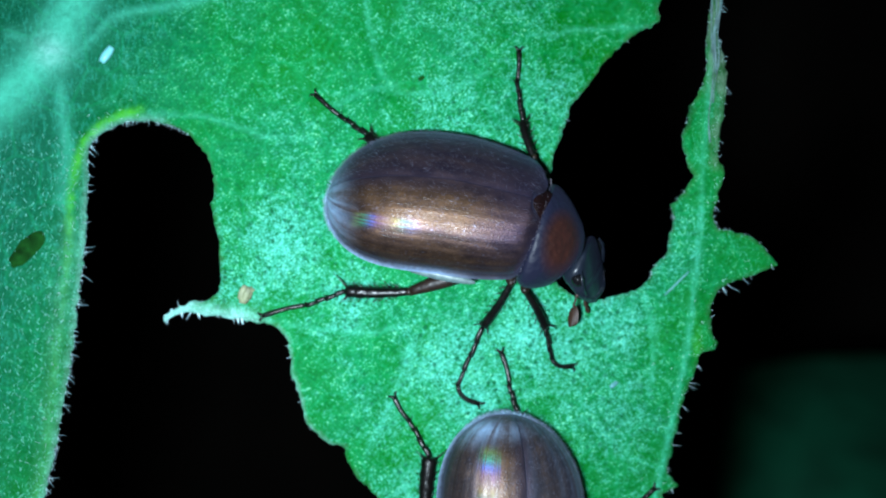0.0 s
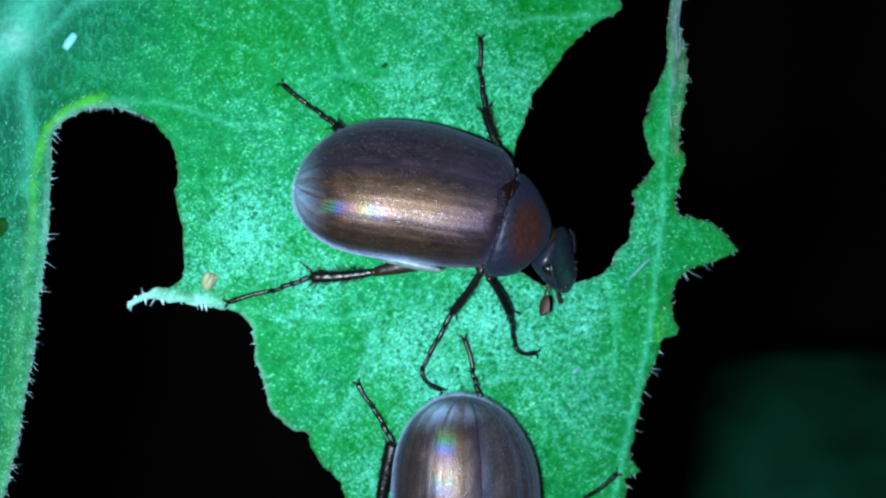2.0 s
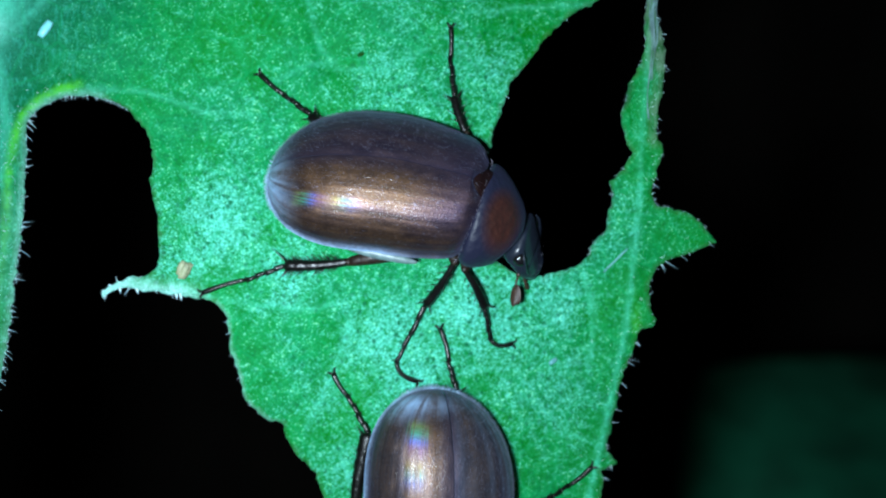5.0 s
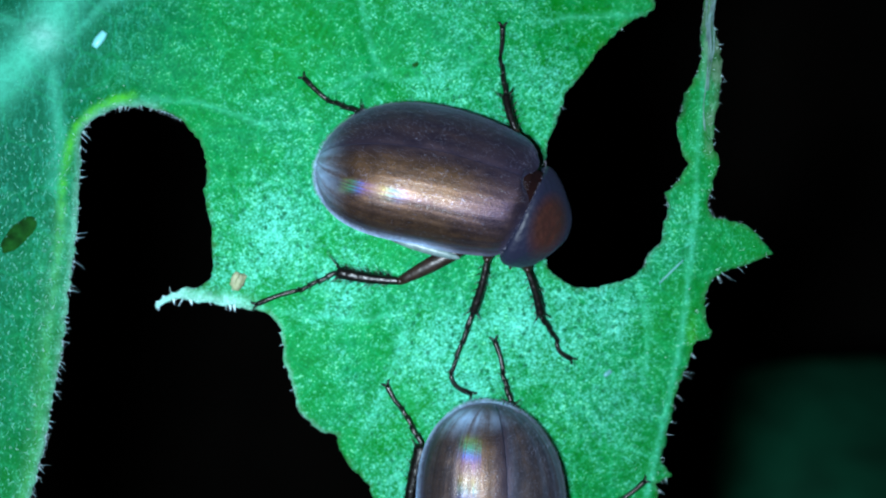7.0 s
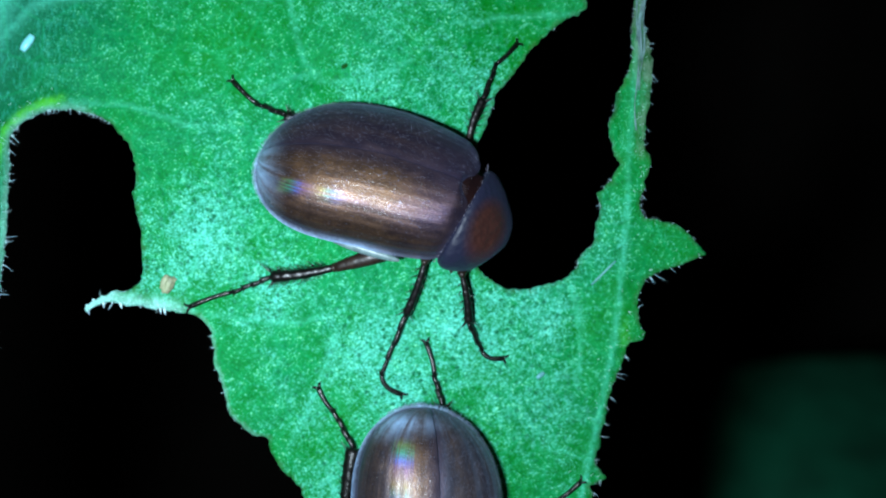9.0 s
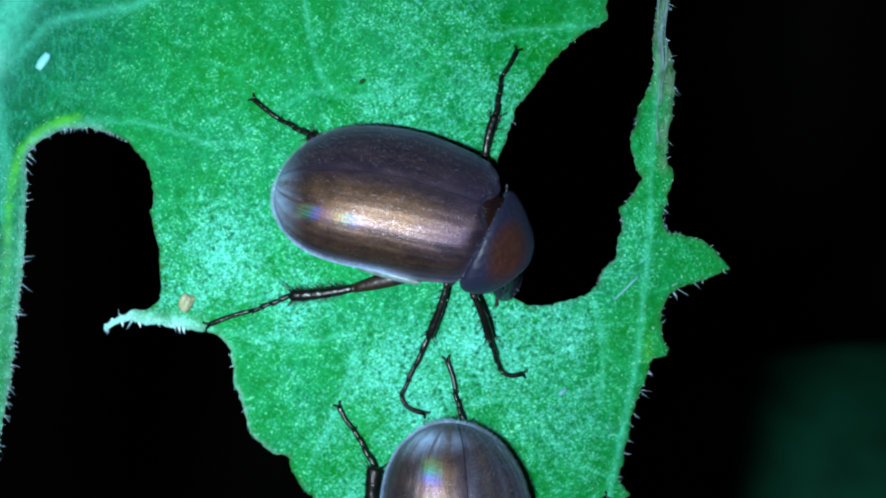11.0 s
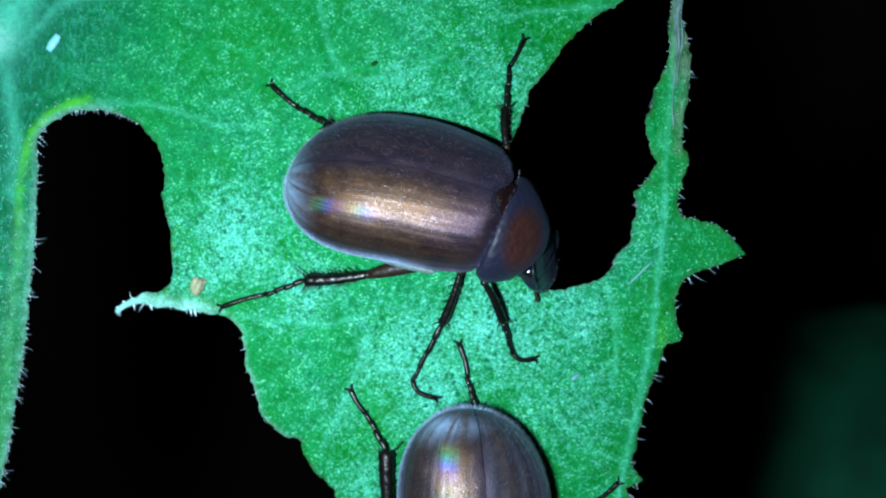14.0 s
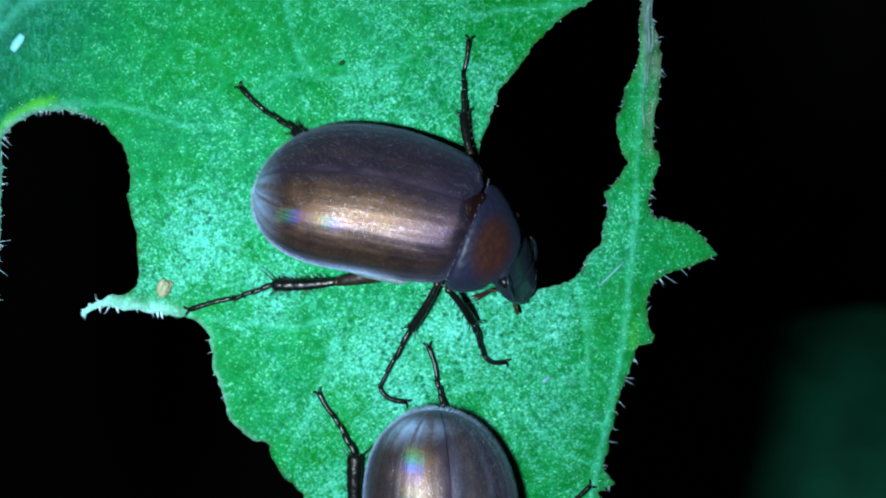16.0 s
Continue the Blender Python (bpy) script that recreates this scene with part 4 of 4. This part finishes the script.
def build_beetle(label, bend, bloom, painted_haze, legs):
    """A chafer, head along +x, standing on z = 0."""
    root = tagged(new("beetle"), label, "beetle", "chafers on the leaf")
    root.empty_display_size = 0.001
    for side in (1, -1):
        case = part("wing_case", wing_case(side, bend), ELYTRA, root, "bronze-brown furrowed wing case with bluish bloom and painted sheen")
        co = np.empty(len(case.data.vertices) * 3)
        case.data.vertices.foreach_get("co", co)
        x, y, z = co.reshape(-1, 3).T / MM
        # tail and lower right rim: hair bloom with its sheen painted in
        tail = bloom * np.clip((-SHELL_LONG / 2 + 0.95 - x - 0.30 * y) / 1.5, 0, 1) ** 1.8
        if painted_haze:
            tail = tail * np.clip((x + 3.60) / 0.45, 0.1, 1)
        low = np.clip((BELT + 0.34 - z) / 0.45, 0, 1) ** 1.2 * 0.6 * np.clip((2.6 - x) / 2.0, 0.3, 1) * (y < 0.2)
        lane = case.data.attributes.new("lane", "FLOAT", "POINT")
        lane.data.foreach_set("value", [(k % 65) / 64 + side for k in range(len(case.data.vertices))])
        f = (np.arange(len(x)) % 65) / 64
        # bronze drops on the left case: its shade is put into the colour
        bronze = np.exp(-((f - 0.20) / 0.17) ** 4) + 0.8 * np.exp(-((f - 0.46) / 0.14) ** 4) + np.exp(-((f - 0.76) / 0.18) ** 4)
        bronze = np.clip(bronze, 0, 1) * (1.0 if side < 0 else 0.75 if painted_haze else 0.22)
        # a pale sheen painted over the resting beetle, stronger on its left case
        haze = painted_haze * (0.35 + 0.65 * np.clip(f / 0.8, 0, 1) ** 1.5) * (0.6 if side < 0 else 2.2)
        # where the rainbow glints are painted, along each beetle's highlight
        rainbow_glint = np.exp(-((y + (1.50 if painted_haze else 1.87)) / (0.34 if painted_haze else 0.20)) ** 4)
        for name, values in (("bronze", bronze), ("rainbow_glint", rainbow_glint), ("bloom", np.clip(np.maximum(np.maximum(tail, low), haze), 0, 1))):
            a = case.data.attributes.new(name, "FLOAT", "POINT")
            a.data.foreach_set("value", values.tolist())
    part("abdomen", belly(bend), BELLY, root, "pale downy abdomen")
    plate = bmesh.new()
    blob(plate, (0.70, -2.21, 0.40), (1.30, 0.17, 0.18), None, 24, 12)
    part("side_plate", plate, BELLY, root, "pale bluish plate under the wing case rim")
    fuzz = bmesh.new()
    rnd = random.Random(11)
    for k in range(7500):
        side, sc = rnd.choice((1, -1)), rnd.uniform(0.01, 0.98)
        ang = rnd.uniform(2, 98) if k % 3 else rnd.uniform(66, 100)
        w, h = shell_width(sc), shell_height(sc)
        c, sn = math.cos(math.radians(ang)), math.sin(math.radians(ang))
        at = (-SHELL_LONG / 2 + SHELL_LONG * sc, side * w * (abs(sn) ** 0.9) + tail_bend(sc, bend), BELT + max(h * max(c, 0) ** 0.9, -0.2) - 0.01)
        spine(fuzz, at, (-1.0 + rnd.uniform(-0.3, 0.3), side * sn * 0.55 + rnd.uniform(-0.2, 0.2), 0.45 * c + 0.12), rnd.uniform(0.06, 0.15), 0.0036, (0, 0, -0.25), sides=3, steps=2)
    fuzz = part("body_hair", fuzz, FUZZ, root, "short pale hairs along the wing cases")
    fuzz["kind"] = "stuff"
    hem = bmesh.new()
    for _ in range(1500):
        side, sc = rnd.choice((1, -1, -1)), rnd.uniform(0.0, 0.92) ** 2.0
        y, z = side * shell_width(sc) * rnd.uniform(0.96, 1.01) + tail_bend(sc, bend), BELT + rnd.uniform(-0.16, 0.10)
        back = max(0.15, 1 - 4 * sc)
        spine(hem, (-SHELL_LONG / 2 + SHELL_LONG * sc, y, z), (-back + rnd.uniform(-0.4, 0.4), side * rnd.uniform(0.3, 0.9), rnd.uniform(-0.4, 0.1)),
              rnd.uniform(0.06, 0.15), rnd.uniform(0.007, 0.013), (-0.3, 0, -0.1), sides=3, steps=2)
    hem = part("rim_hair", hem, HEM, root, "pale bluish hairs round the hind rim of the wing cases")
    hem["kind"] = "stuff"
    plate = part("scutellum", shield(), PRONOTUM, root, "small reddish shield plate")
    plate.location = Vector((SHELL_LONG / 2 - 0.22, 0, BELT + 1.55)) * MM
    neck = part("pronotum", collar(), COLLAR, root, "dark red domed pronotum with violet rim")
    co = np.empty(len(neck.data.vertices) * 3)
    neck.data.vertices.foreach_get("co", co)
    x, y, z = co.reshape(-1, 3).T / MM
    a = neck.data.attributes.new("bloom", "FLOAT", "POINT")
    a.data.foreach_set("value", np.clip(1.2 * (((x - 0.85) / 0.8) ** 2 + ((y + 0.35) / 1.15) ** 2 - 0.36), 0, 1).tolist())
    neck.location = Vector((3.60, 0, BELT)) * MM
    rim = bmesh.new()
    tube(rim, [(1.74 - 0.40 * math.sin(a) ** 2, 1.30 * math.sin(a), 0.74 * max(math.cos(a), 0) - 0.24) for a in (math.radians(9 * k) for k in range(-10, 11))], [0.045] * 21, 8)
    part("front_rim", rim, RIM, neck, "narrow shining front rim")
    fringe = bmesh.new()
    for _ in range(170):
        ang = math.radians(rnd.uniform(-100, 100))
        at = (1.68 - 0.42 * math.sin(ang) ** 2 - 0.03, 1.1 * math.sin(ang), 0.62 * max(math.cos(ang), -0.1) - 0.22)
        spine(fringe, at, (0.9, 0.5 * math.sin(ang) + rnd.uniform(-0.3, 0.3), 0.1 + rnd.uniform(-0.2, 0.3)), rnd.uniform(0.06, 0.15), 0.006, sides=3, steps=2)
    for _ in range(70):
        ang = math.radians(rnd.uniform(-95, 95))
        at = (0.02 - 0.17 * math.cos(ang), 2.0 * math.sin(ang), 1.45 * max(math.cos(ang), 0))
        spine(fringe, at, (-0.8, 0.5 * math.sin(ang) + rnd.uniform(-0.3, 0.3), 0.6 * math.cos(ang) + 0.2), rnd.uniform(0.06, 0.13), 0.011, sides=3, steps=2)
    fringe = part("fringe", fringe, BRISTLE, neck, "sparse pale hairs along the pronotum margins")
    fringe["kind"] = "stuff"
    chest = bmesh.new()
    blob(chest, (3.1, 0, 1.25), (2.0, 1.75, 0.9))
    part("thorax", chest, HEAD, root, "dark underside of the thorax")
    head = part("head", skull(), HEAD, root, "dark glossy head")
    head.location = Vector((5.1, 0, BELT - 0.1)) * MM
    head.scale = (1.17, 1.17, 1.17)
    bm = bmesh.new()
    blob(bm, (-0.30, 0, -0.06), (0.75, 0.78, 0.46))
    part("neck_membrane", bm, CLUB, head, "brown neck skin behind the head")
    for side in (1, -1):
        bm = bmesh.new()
        blob(bm, (0.50, side * 0.92, 0.06), (0.22, 0.19, 0.21))
        part("eye", bm, EYE, head, "black shining compound eye")
        part("canthus", cheek(side), HEAD, head, "bluish blade of the front plate across the eye")
        part("mandible", jaw(side), HEAD, head, "short dark mandible")
        ant = part("antenna", feeler(side), CLUB, head, "brown clubbed antenna")
        ant.matrix_local = pose(0.85 * MM, side * 0.72 * MM, -0.24 * MM, 0, 12, side * 26)
        ant.scale = (0.78, 0.78, 0.78)
        palp = part("palp", mouth_part(side), CLUB, head, "small brown mouth palp")
        palp.matrix_local = pose(1.25 * MM, side * 0.30 * MM, -0.46 * MM, 0, 8, side * 10)
    brow = bmesh.new()
    for _ in range(12):
        a = rnd.uniform(-1.4, 1.4)
        spine(brow, (0.95 + 0.5 * math.cos(a), 0.85 * math.sin(a), -0.12), (0.7 * math.cos(a), 0.7 * math.sin(a), rnd.uniform(0.2, 0.8)), rnd.uniform(0.06, 0.16), 0.006, sides=3, steps=2)
    brow = part("brow_hair", brow, BRISTLE, head, "sparse pale hairs round the front plate")
    brow["kind"] = "stuff"
    feelers = [ob for ob in head.children if ob.name.startswith("antenna")]
    limbs = {}
    for n, (name, (hip, lf, lt, lx, lc, spines, way, bow)) in enumerate(legs.items()):
        limbs[name] = (part("femur", thigh(lf, 0.26), THIGH, root, "dark brown thigh"),
                       part("tibia", shank(lt, 0.29 if name == "hind_right" and painted_haze else 0.225 if "hind" in name else 0.175, spines, n), LEG, root, "dark spiny shin"),
                       part("tarsus", foot(lx), LEG, root, "slender beaded foot"),
                       part("claw_joint", toe_end(lc, bow), LEG, root, "last foot joint, bowed"))
    for name, (_, tibia, _, claw_joint) in limbs.items():
        thick = 0.29 if name == "hind_right" and painted_haze else 0.225 if "hind" in name else 0.175
        for side in (-1, 1):
            long = (0.72 if side < 0 else 0.40) if legs[name][5] > 16 else 0.34
            part("spur", spur(legs[name][2], thick, side, long), LEG, tibia)
            part("claw", hook(legs[name][4], side), LEG, claw_joint)
    return root, neck, head, limbs, feelers


eater, eater_neck, eater_head, eater_limbs, eater_feelers = build_beetle("bronze-brown chafer beetle feeding at the chewed leaf edge", -0.62, 1.0, 0.0, LEGS)
other, other_neck, other_head, other_limbs, _ = build_beetle("bronze-brown chafer beetle resting lower on the leaf", -0.6, 1.5, 0.09, RESTING_LEGS)


def knee_of(hip, ankle, lf, lt, way):
    """The knee of a two-part limb, bent towards `way`."""
    d = ankle - hip
    far = min(max(d.length, abs(lf - lt) + 0.02), lf + lt - 0.01)
    x = d.normalized()
    along = (lf * lf - lt * lt + far * far) / (2 * far)
    lift = math.sqrt(max(0.0, lf * lf - along * along))
    side = Vector(way) - x * x.dot(Vector(way))
    return hip + x * along + side.normalized() * lift


def eased(rows, t):
    """Values between rows of (t, ...), gliding from one to the next."""
    if t <= rows[0][0]:
        return rows[0][1:]
    for a, b in zip(rows, rows[1:]):
        if t <= b[0]:
            f = (t - a[0]) / (b[0] - a[0])
            f = f * f * (3 - 2 * f)
            return [p + (q - p) * f for p, q in zip(a[1:], b[1:])]
    return rows[-1][1:]


def place_beetle(root, neck, head, limbs, body, neck_rows, head_rows, feet, legs, times, size=1.0, roll=-24):
    """Keys a beetle: body rows (t, x, y, heading); feet in the world: ankle, ball and toe, x and y each."""
    keys = {root: [], neck: [], head: []}
    root.scale = (size, size, size)
    for t in times:
        x, y, turn = eased(body, t)
        m = Matrix.Translation(Vector((x, y, level(x, y) - 0.1)) * MM) @ pose(0, 0, 0, 0, 0, turn) @ pose(0, 0, 0, roll, 0, 0)
        keys[root].append((t, m))
        yaw, dip, lean = eased(neck_rows, t)
        nm = pose((SHELL_LONG / 2 - 0.19) * MM, -0.40 * MM, (BELT - 0.02) * MM, lean, dip, yaw)
        keys[neck].append((t, nm))
        out, yaw, dip, lean = eased(head_rows, t)
        keys[head].append((t, nm @ pose((out + 0.02) * MM, 0.22 * MM, -0.45 * MM, lean, dip, yaw - 8)))
        back = (m @ Matrix.Scale(size, 4)).inverted()
        up = (back.to_3x3() @ Vector((0, 0, 1))).normalized()
        for name, (femur, tibia, tarsus, claw) in limbs.items():
            hip, lf, lt, lx, lc, _, way, _ = legs[name]
            spots = eased(feet[name], t)
            ankle, ball, toe = [back @ (Vector((a, b, level(a, b) + lift)) * MM) / MM
                                for a, b, lift in zip(spots[0::2], spots[1::2], (0.5, 0.13, 0.08))]
            hip = Vector(hip)
            knee = knee_of(hip, ankle, lf, lt, way)
            shin_end = knee + (ankle - knee).normalized() * lt
            foot_end = shin_end + (ball - shin_end).normalized() * lx
            for ob, a, b in ((femur, hip, knee), (tibia, knee, ankle), (tarsus, shin_end, ball), (claw, foot_end, toe)):
                keys.setdefault(ob, []).append((t, segment(a, b, up)))
    for ob, rows in keys.items():
        walk(ob, rows)


# ---------------------------------------------------------------- dark surroundings
def far_leaf(where, size, turn, label):
    bm = bmesh.new()
    rows = []
    for i in range(25):
        s = i / 24
        w = size * 0.36 * math.sin(math.pi * s ** 0.8) + 0.2
        rows.append([(size * (s - 0.5), w * k / 8, -2.2 * size * (s - 0.5) ** 2 - 0.30 * size * (k / 8) ** 2 + 0.01 * size * math.sin(s * 30 + abs(k))) for k in range(-8, 9)])
    grid(bm, rows)
    r = bmesh.ops.extrude_face_region(bm, geom=bm.faces[:])
    bmesh.ops.translate(bm, verts=[v for v in r["geom"] if isinstance(v, bmesh.types.BMVert)], vec=(0, 0, -0.35))
    bmesh.ops.recalc_face_normals(bm, faces=bm.faces)
    ob = mesh_object("shaded_leaf", bm, FAR_LEAF)
    ob.matrix_world = pose(*[c * MM for c in where], *turn)
    rib = bmesh.new()
    tube(rib, [(size * (k / 12 - 0.5), 0, -2.2 * size * (k / 12 - 0.5) ** 2 + 0.2) for k in range(13)], [0.9 - 0.06 * k for k in range(13)], 8)
    part("midrib", rib, FAR_LEAF, ob)
    return tagged(ob, label, "leaf")


far_leaf((47, -49, -62), 118, (0, 0, 24), "dim green leaf far below in the dark")


def ground():
    bm = bmesh.new()
    rows = [[(x, y, 12 * noise.noise(Vector((x * 0.012, y * 0.012, 0)))) for x in np.linspace(-260, 260, 61)] for y in np.linspace(-260, 260, 61)]
    grid(bm, rows)
    ob = mesh_object("ground", bm, SOIL)
    ob.location.z = -330 * MM
    return tagged(ob, "dark bare soil lost in the night", "ground", kind="structure")


ground()


# ---------------------------------------------------------------- what moves
def motions():
    body = [
        (0, -0.40, 1.05, -12.3), (1, -0.37, 1.03, -12.9), (2, -0.25, 0.99, -12.9), (3, -0.19, 0.89, -12.7), (3.5, -0.16, 0.88, -12.2),
        (5.0, -0.3, 0.89, -12.0), (6, -0.53, 0.89, -11.9), (6.5, -0.81, 1.48, -12.7), (7, -0.57, 1.55, -16.0), (7.5, -0.59, 1.54, -16.1),
        (8, -0.37, 1.61, -16.8), (8.5, -0.13, 1.64, -17.9), (9, -0.12, 1.58, -17.7), (9.5, -0.27, 1.47, -17.1), (12, 0.0, 1.34, -17.1),
        (13, 0.04, 1.36, -16.2), (14, -0.03, 1.21, -15.7), (14.5, 0.02, 1.14, -15.6), (15, 0.03, 1.10, -15.6), (15.5, 0.05, 1.02, -15.7),
        (16, 0.01, 0.90, -15.2)]
    neck = [(0, -7, 13, 0), (3.5, -6, 12, 0), (6, -7, 14, 0), (6.5, -9, 17, 0), (9.5, -10, 17, 0), (12, -8, 16, 0), (16, -7, 14, 0)]
    skull_rows = [(0, 1.80, -14, 16, -26), (1.5, 1.86, -16, 14, -26), (2.5, 2.02, -13, 12, -26), (3.5, 2.18, -7, 12, -26), (5.6, 1.6, -10, 24, -26), (6.3, 0.80, -30, 44, -20), (9.5, 0.80, -30, 44, -20), (12, 1.25, -8, 30, -26), (13.2, 1.25, -10, 22, -26), (14.5, 1.40, -12, 18, -26), (16, 1.52, -12, 16, -26)]
    feet = {
        "hind_right": [
            (0, -3.45, -1.50, -4.81, -1.99, -6.44, -2.39), (6, -3.47, -1.46, -4.83, -1.97, -6.44, -2.45), (6.5, -3.52, -1.28, -4.85, -1.93, -6.45, -2.46), (9, -3.44, -1.38, -4.85, -1.95, -6.45, -2.48),
            (13, -3.28, -1.40, -4.83, -1.98, -6.43, -2.43), (16, -3.31, -1.52, -4.80, -2.05, -6.42, -2.44)],
        "middle_right": [
            (0, 1.43, -2.76, 0.53, -4.85, 1.35, -5.61), (3.5, 1.75, -2.78, 0.51, -4.87, 1.30, -5.63), (7, 1.24, -2.95, 0.53, -4.87, 1.25, -5.60),
            (9, 1.32, -2.88, 0.50, -4.80, 1.25, -5.60), (12, 1.52, -2.86, 0.50, -4.88, 1.33, -5.64), (16, 1.48, -3.1, 0.46, -4.95, 1.30, -5.67)],
        "front_right": [
            (0, 3.66, -2.80, 3.93, -4.04, 4.77, -4.25), (3.5, 3.80, -2.85, 3.93, -4.16, 4.75, -4.28), (6, 3.61, -3.0, 3.87, -4.12, 4.78, -4.26),
            (6.5, 3.65, -2.56, 4.29, -3.68, 4.81, -4.29), (7, 3.72, -2.82, 4.31, -3.68, 4.82, -4.30), (7.5, 3.65, -2.89, 4.02, -3.81, 4.80, -4.28),
            (9.5, 3.60, -3.0, 3.98, -3.82, 4.78, -4.25), (12, 3.62, -2.93, 3.92, -4.13, 4.78, -4.22), (16, 3.68, -2.88, 4.04, -4.17, 4.76, -4.27)],
        "hind_left": [
            (0, -2.67, 4.01, -3.65, 4.73, -4.55, 5.51), (3.5, -2.42, 3.86, -3.55, 4.75, -4.53, 5.53), (6, -2.54, 3.83, -3.59, 4.63, -4.55, 5.49),
            (6.5, -2.78, 4.36, -3.74, 4.75, -4.56, 5.46), (9, -2.81, 4.30, -3.80, 4.72, -4.58, 5.43), (12, -2.52, 4.15, -3.57, 4.78, -4.51, 5.48),
            (14, -2.40, 3.98, -3.49, 4.62, -4.46, 5.46), (16, -2.38, 3.82, -3.49, 4.52, -4.45, 5.47)],
        "middle_left": [
            (0, 2.82, 4.52, 2.63, 6.04, 2.71, 7.14), (3.5, 2.80, 4.52, 2.62, 6.00, 2.62, 7.09), (6, 2.41, 4.54, 2.32, 5.77, 2.33, 6.87),
            (6.5, 1.75, 4.75, 1.50, 5.5, 1.38, 6.35), (7, 2.42, 5.0, 2.30, 5.95, 2.26, 6.75), (7.5, 4.23, 4.97, 4.72, 6.10, 5.61, 7.19),
            (9, 4.18, 5.10, 4.60, 6.20, 5.51, 7.11), (9.5, 3.50, 4.80, 3.61, 6.11, 4.07, 7.23), (12, 4.08, 4.95, 4.33, 6.06, 4.79, 6.86),
            (13, 4.00, 4.58, 4.27, 5.90, 4.75, 6.86), (14, 3.75, 4.53, 3.88, 5.79, 4.36, 6.85), (15.5, 3.73, 4.55, 3.90, 5.63, 4.30, 6.77),
            (16, 3.39, 4.33, 3.39, 5.49, 3.55, 6.73)],
        "front_left": [(0, 3.8, 1.6, 3.5, 1.9, 3.35, 2.1), (6, 3.7, 1.7, 3.4, 2.0, 3.3, 2.2), (7, 3.8, 2.0, 3.5, 2.3, 3.35, 2.5), (16, 3.8, 1.7, 3.5, 2.0, 3.35, 2.2)],
    }
    place_beetle(eater, eater_neck, eater_head, eater_limbs, body, neck, skull_rows, feet, LEGS, [k * 0.25 for k in range(65)])
    # the antennae fold away while the head is drawn in
    fold = [(0, 26), (5.4, 26), (6.3, 165), (10.6, 165), (11.6, 160), (13.5, 125), (16, 95)]
    for ob, side in zip(eater_feelers, (1, -1)):
        walk(ob, [(k * 0.25, pose(0.85 * MM, side * 0.72 * MM, -0.24 * MM, 0, 12, side * eased(fold, k * 0.25)[0])) for k in range(65)])
    feet = {
        "hind_right": [(0, -0.48, -7.45, -1.22, -6.13, -1.79, -5.27)],
        "middle_right": [(0, -1.2, -10.4, -1.7, -10.9, -2.0, -11.4)],
        "front_right": [(0, 0.4, -13.5, 0.0, -14.0, -0.3, -14.4)],
        "hind_left": [(0, 2.66, -5.9, 2.35, -4.8, 2.04, -3.52)],
        "middle_left": [(0, 5.6, -10.1, 6.5, -9.6, 7.25, -9.05)],
        "front_left": [(0, 5.4, -12.8, 5.9, -13.3, 6.2, -13.6)],
    }
    place_beetle(other, other_neck, other_head, other_limbs, [
        (0, 2.14, -9.62, -98), (1, 2.10, -9.63, -98), (1.5, 2.00, -9.55, -98), (2, 1.85, -9.50, -98), (3.5, 1.83, -9.50, -98), (6, 1.79, -9.65, -98),
        (6.5, 1.68, -9.63, -98), (8, 1.79, -9.71, -98), (9.5, 1.94, -9.71, -98), (12, 2.27, -9.55, -97.5), (14, 2.41, -9.61, -96.5), (16, 2.31, -9.56, -96.5)],
        [(0, 0, 10, 0)], [(0, 1.7, 0, 14, 0)], feet, RESTING_LEGS, [k * 0.5 for k in range(33)], 1.03, -12.5)



motions()
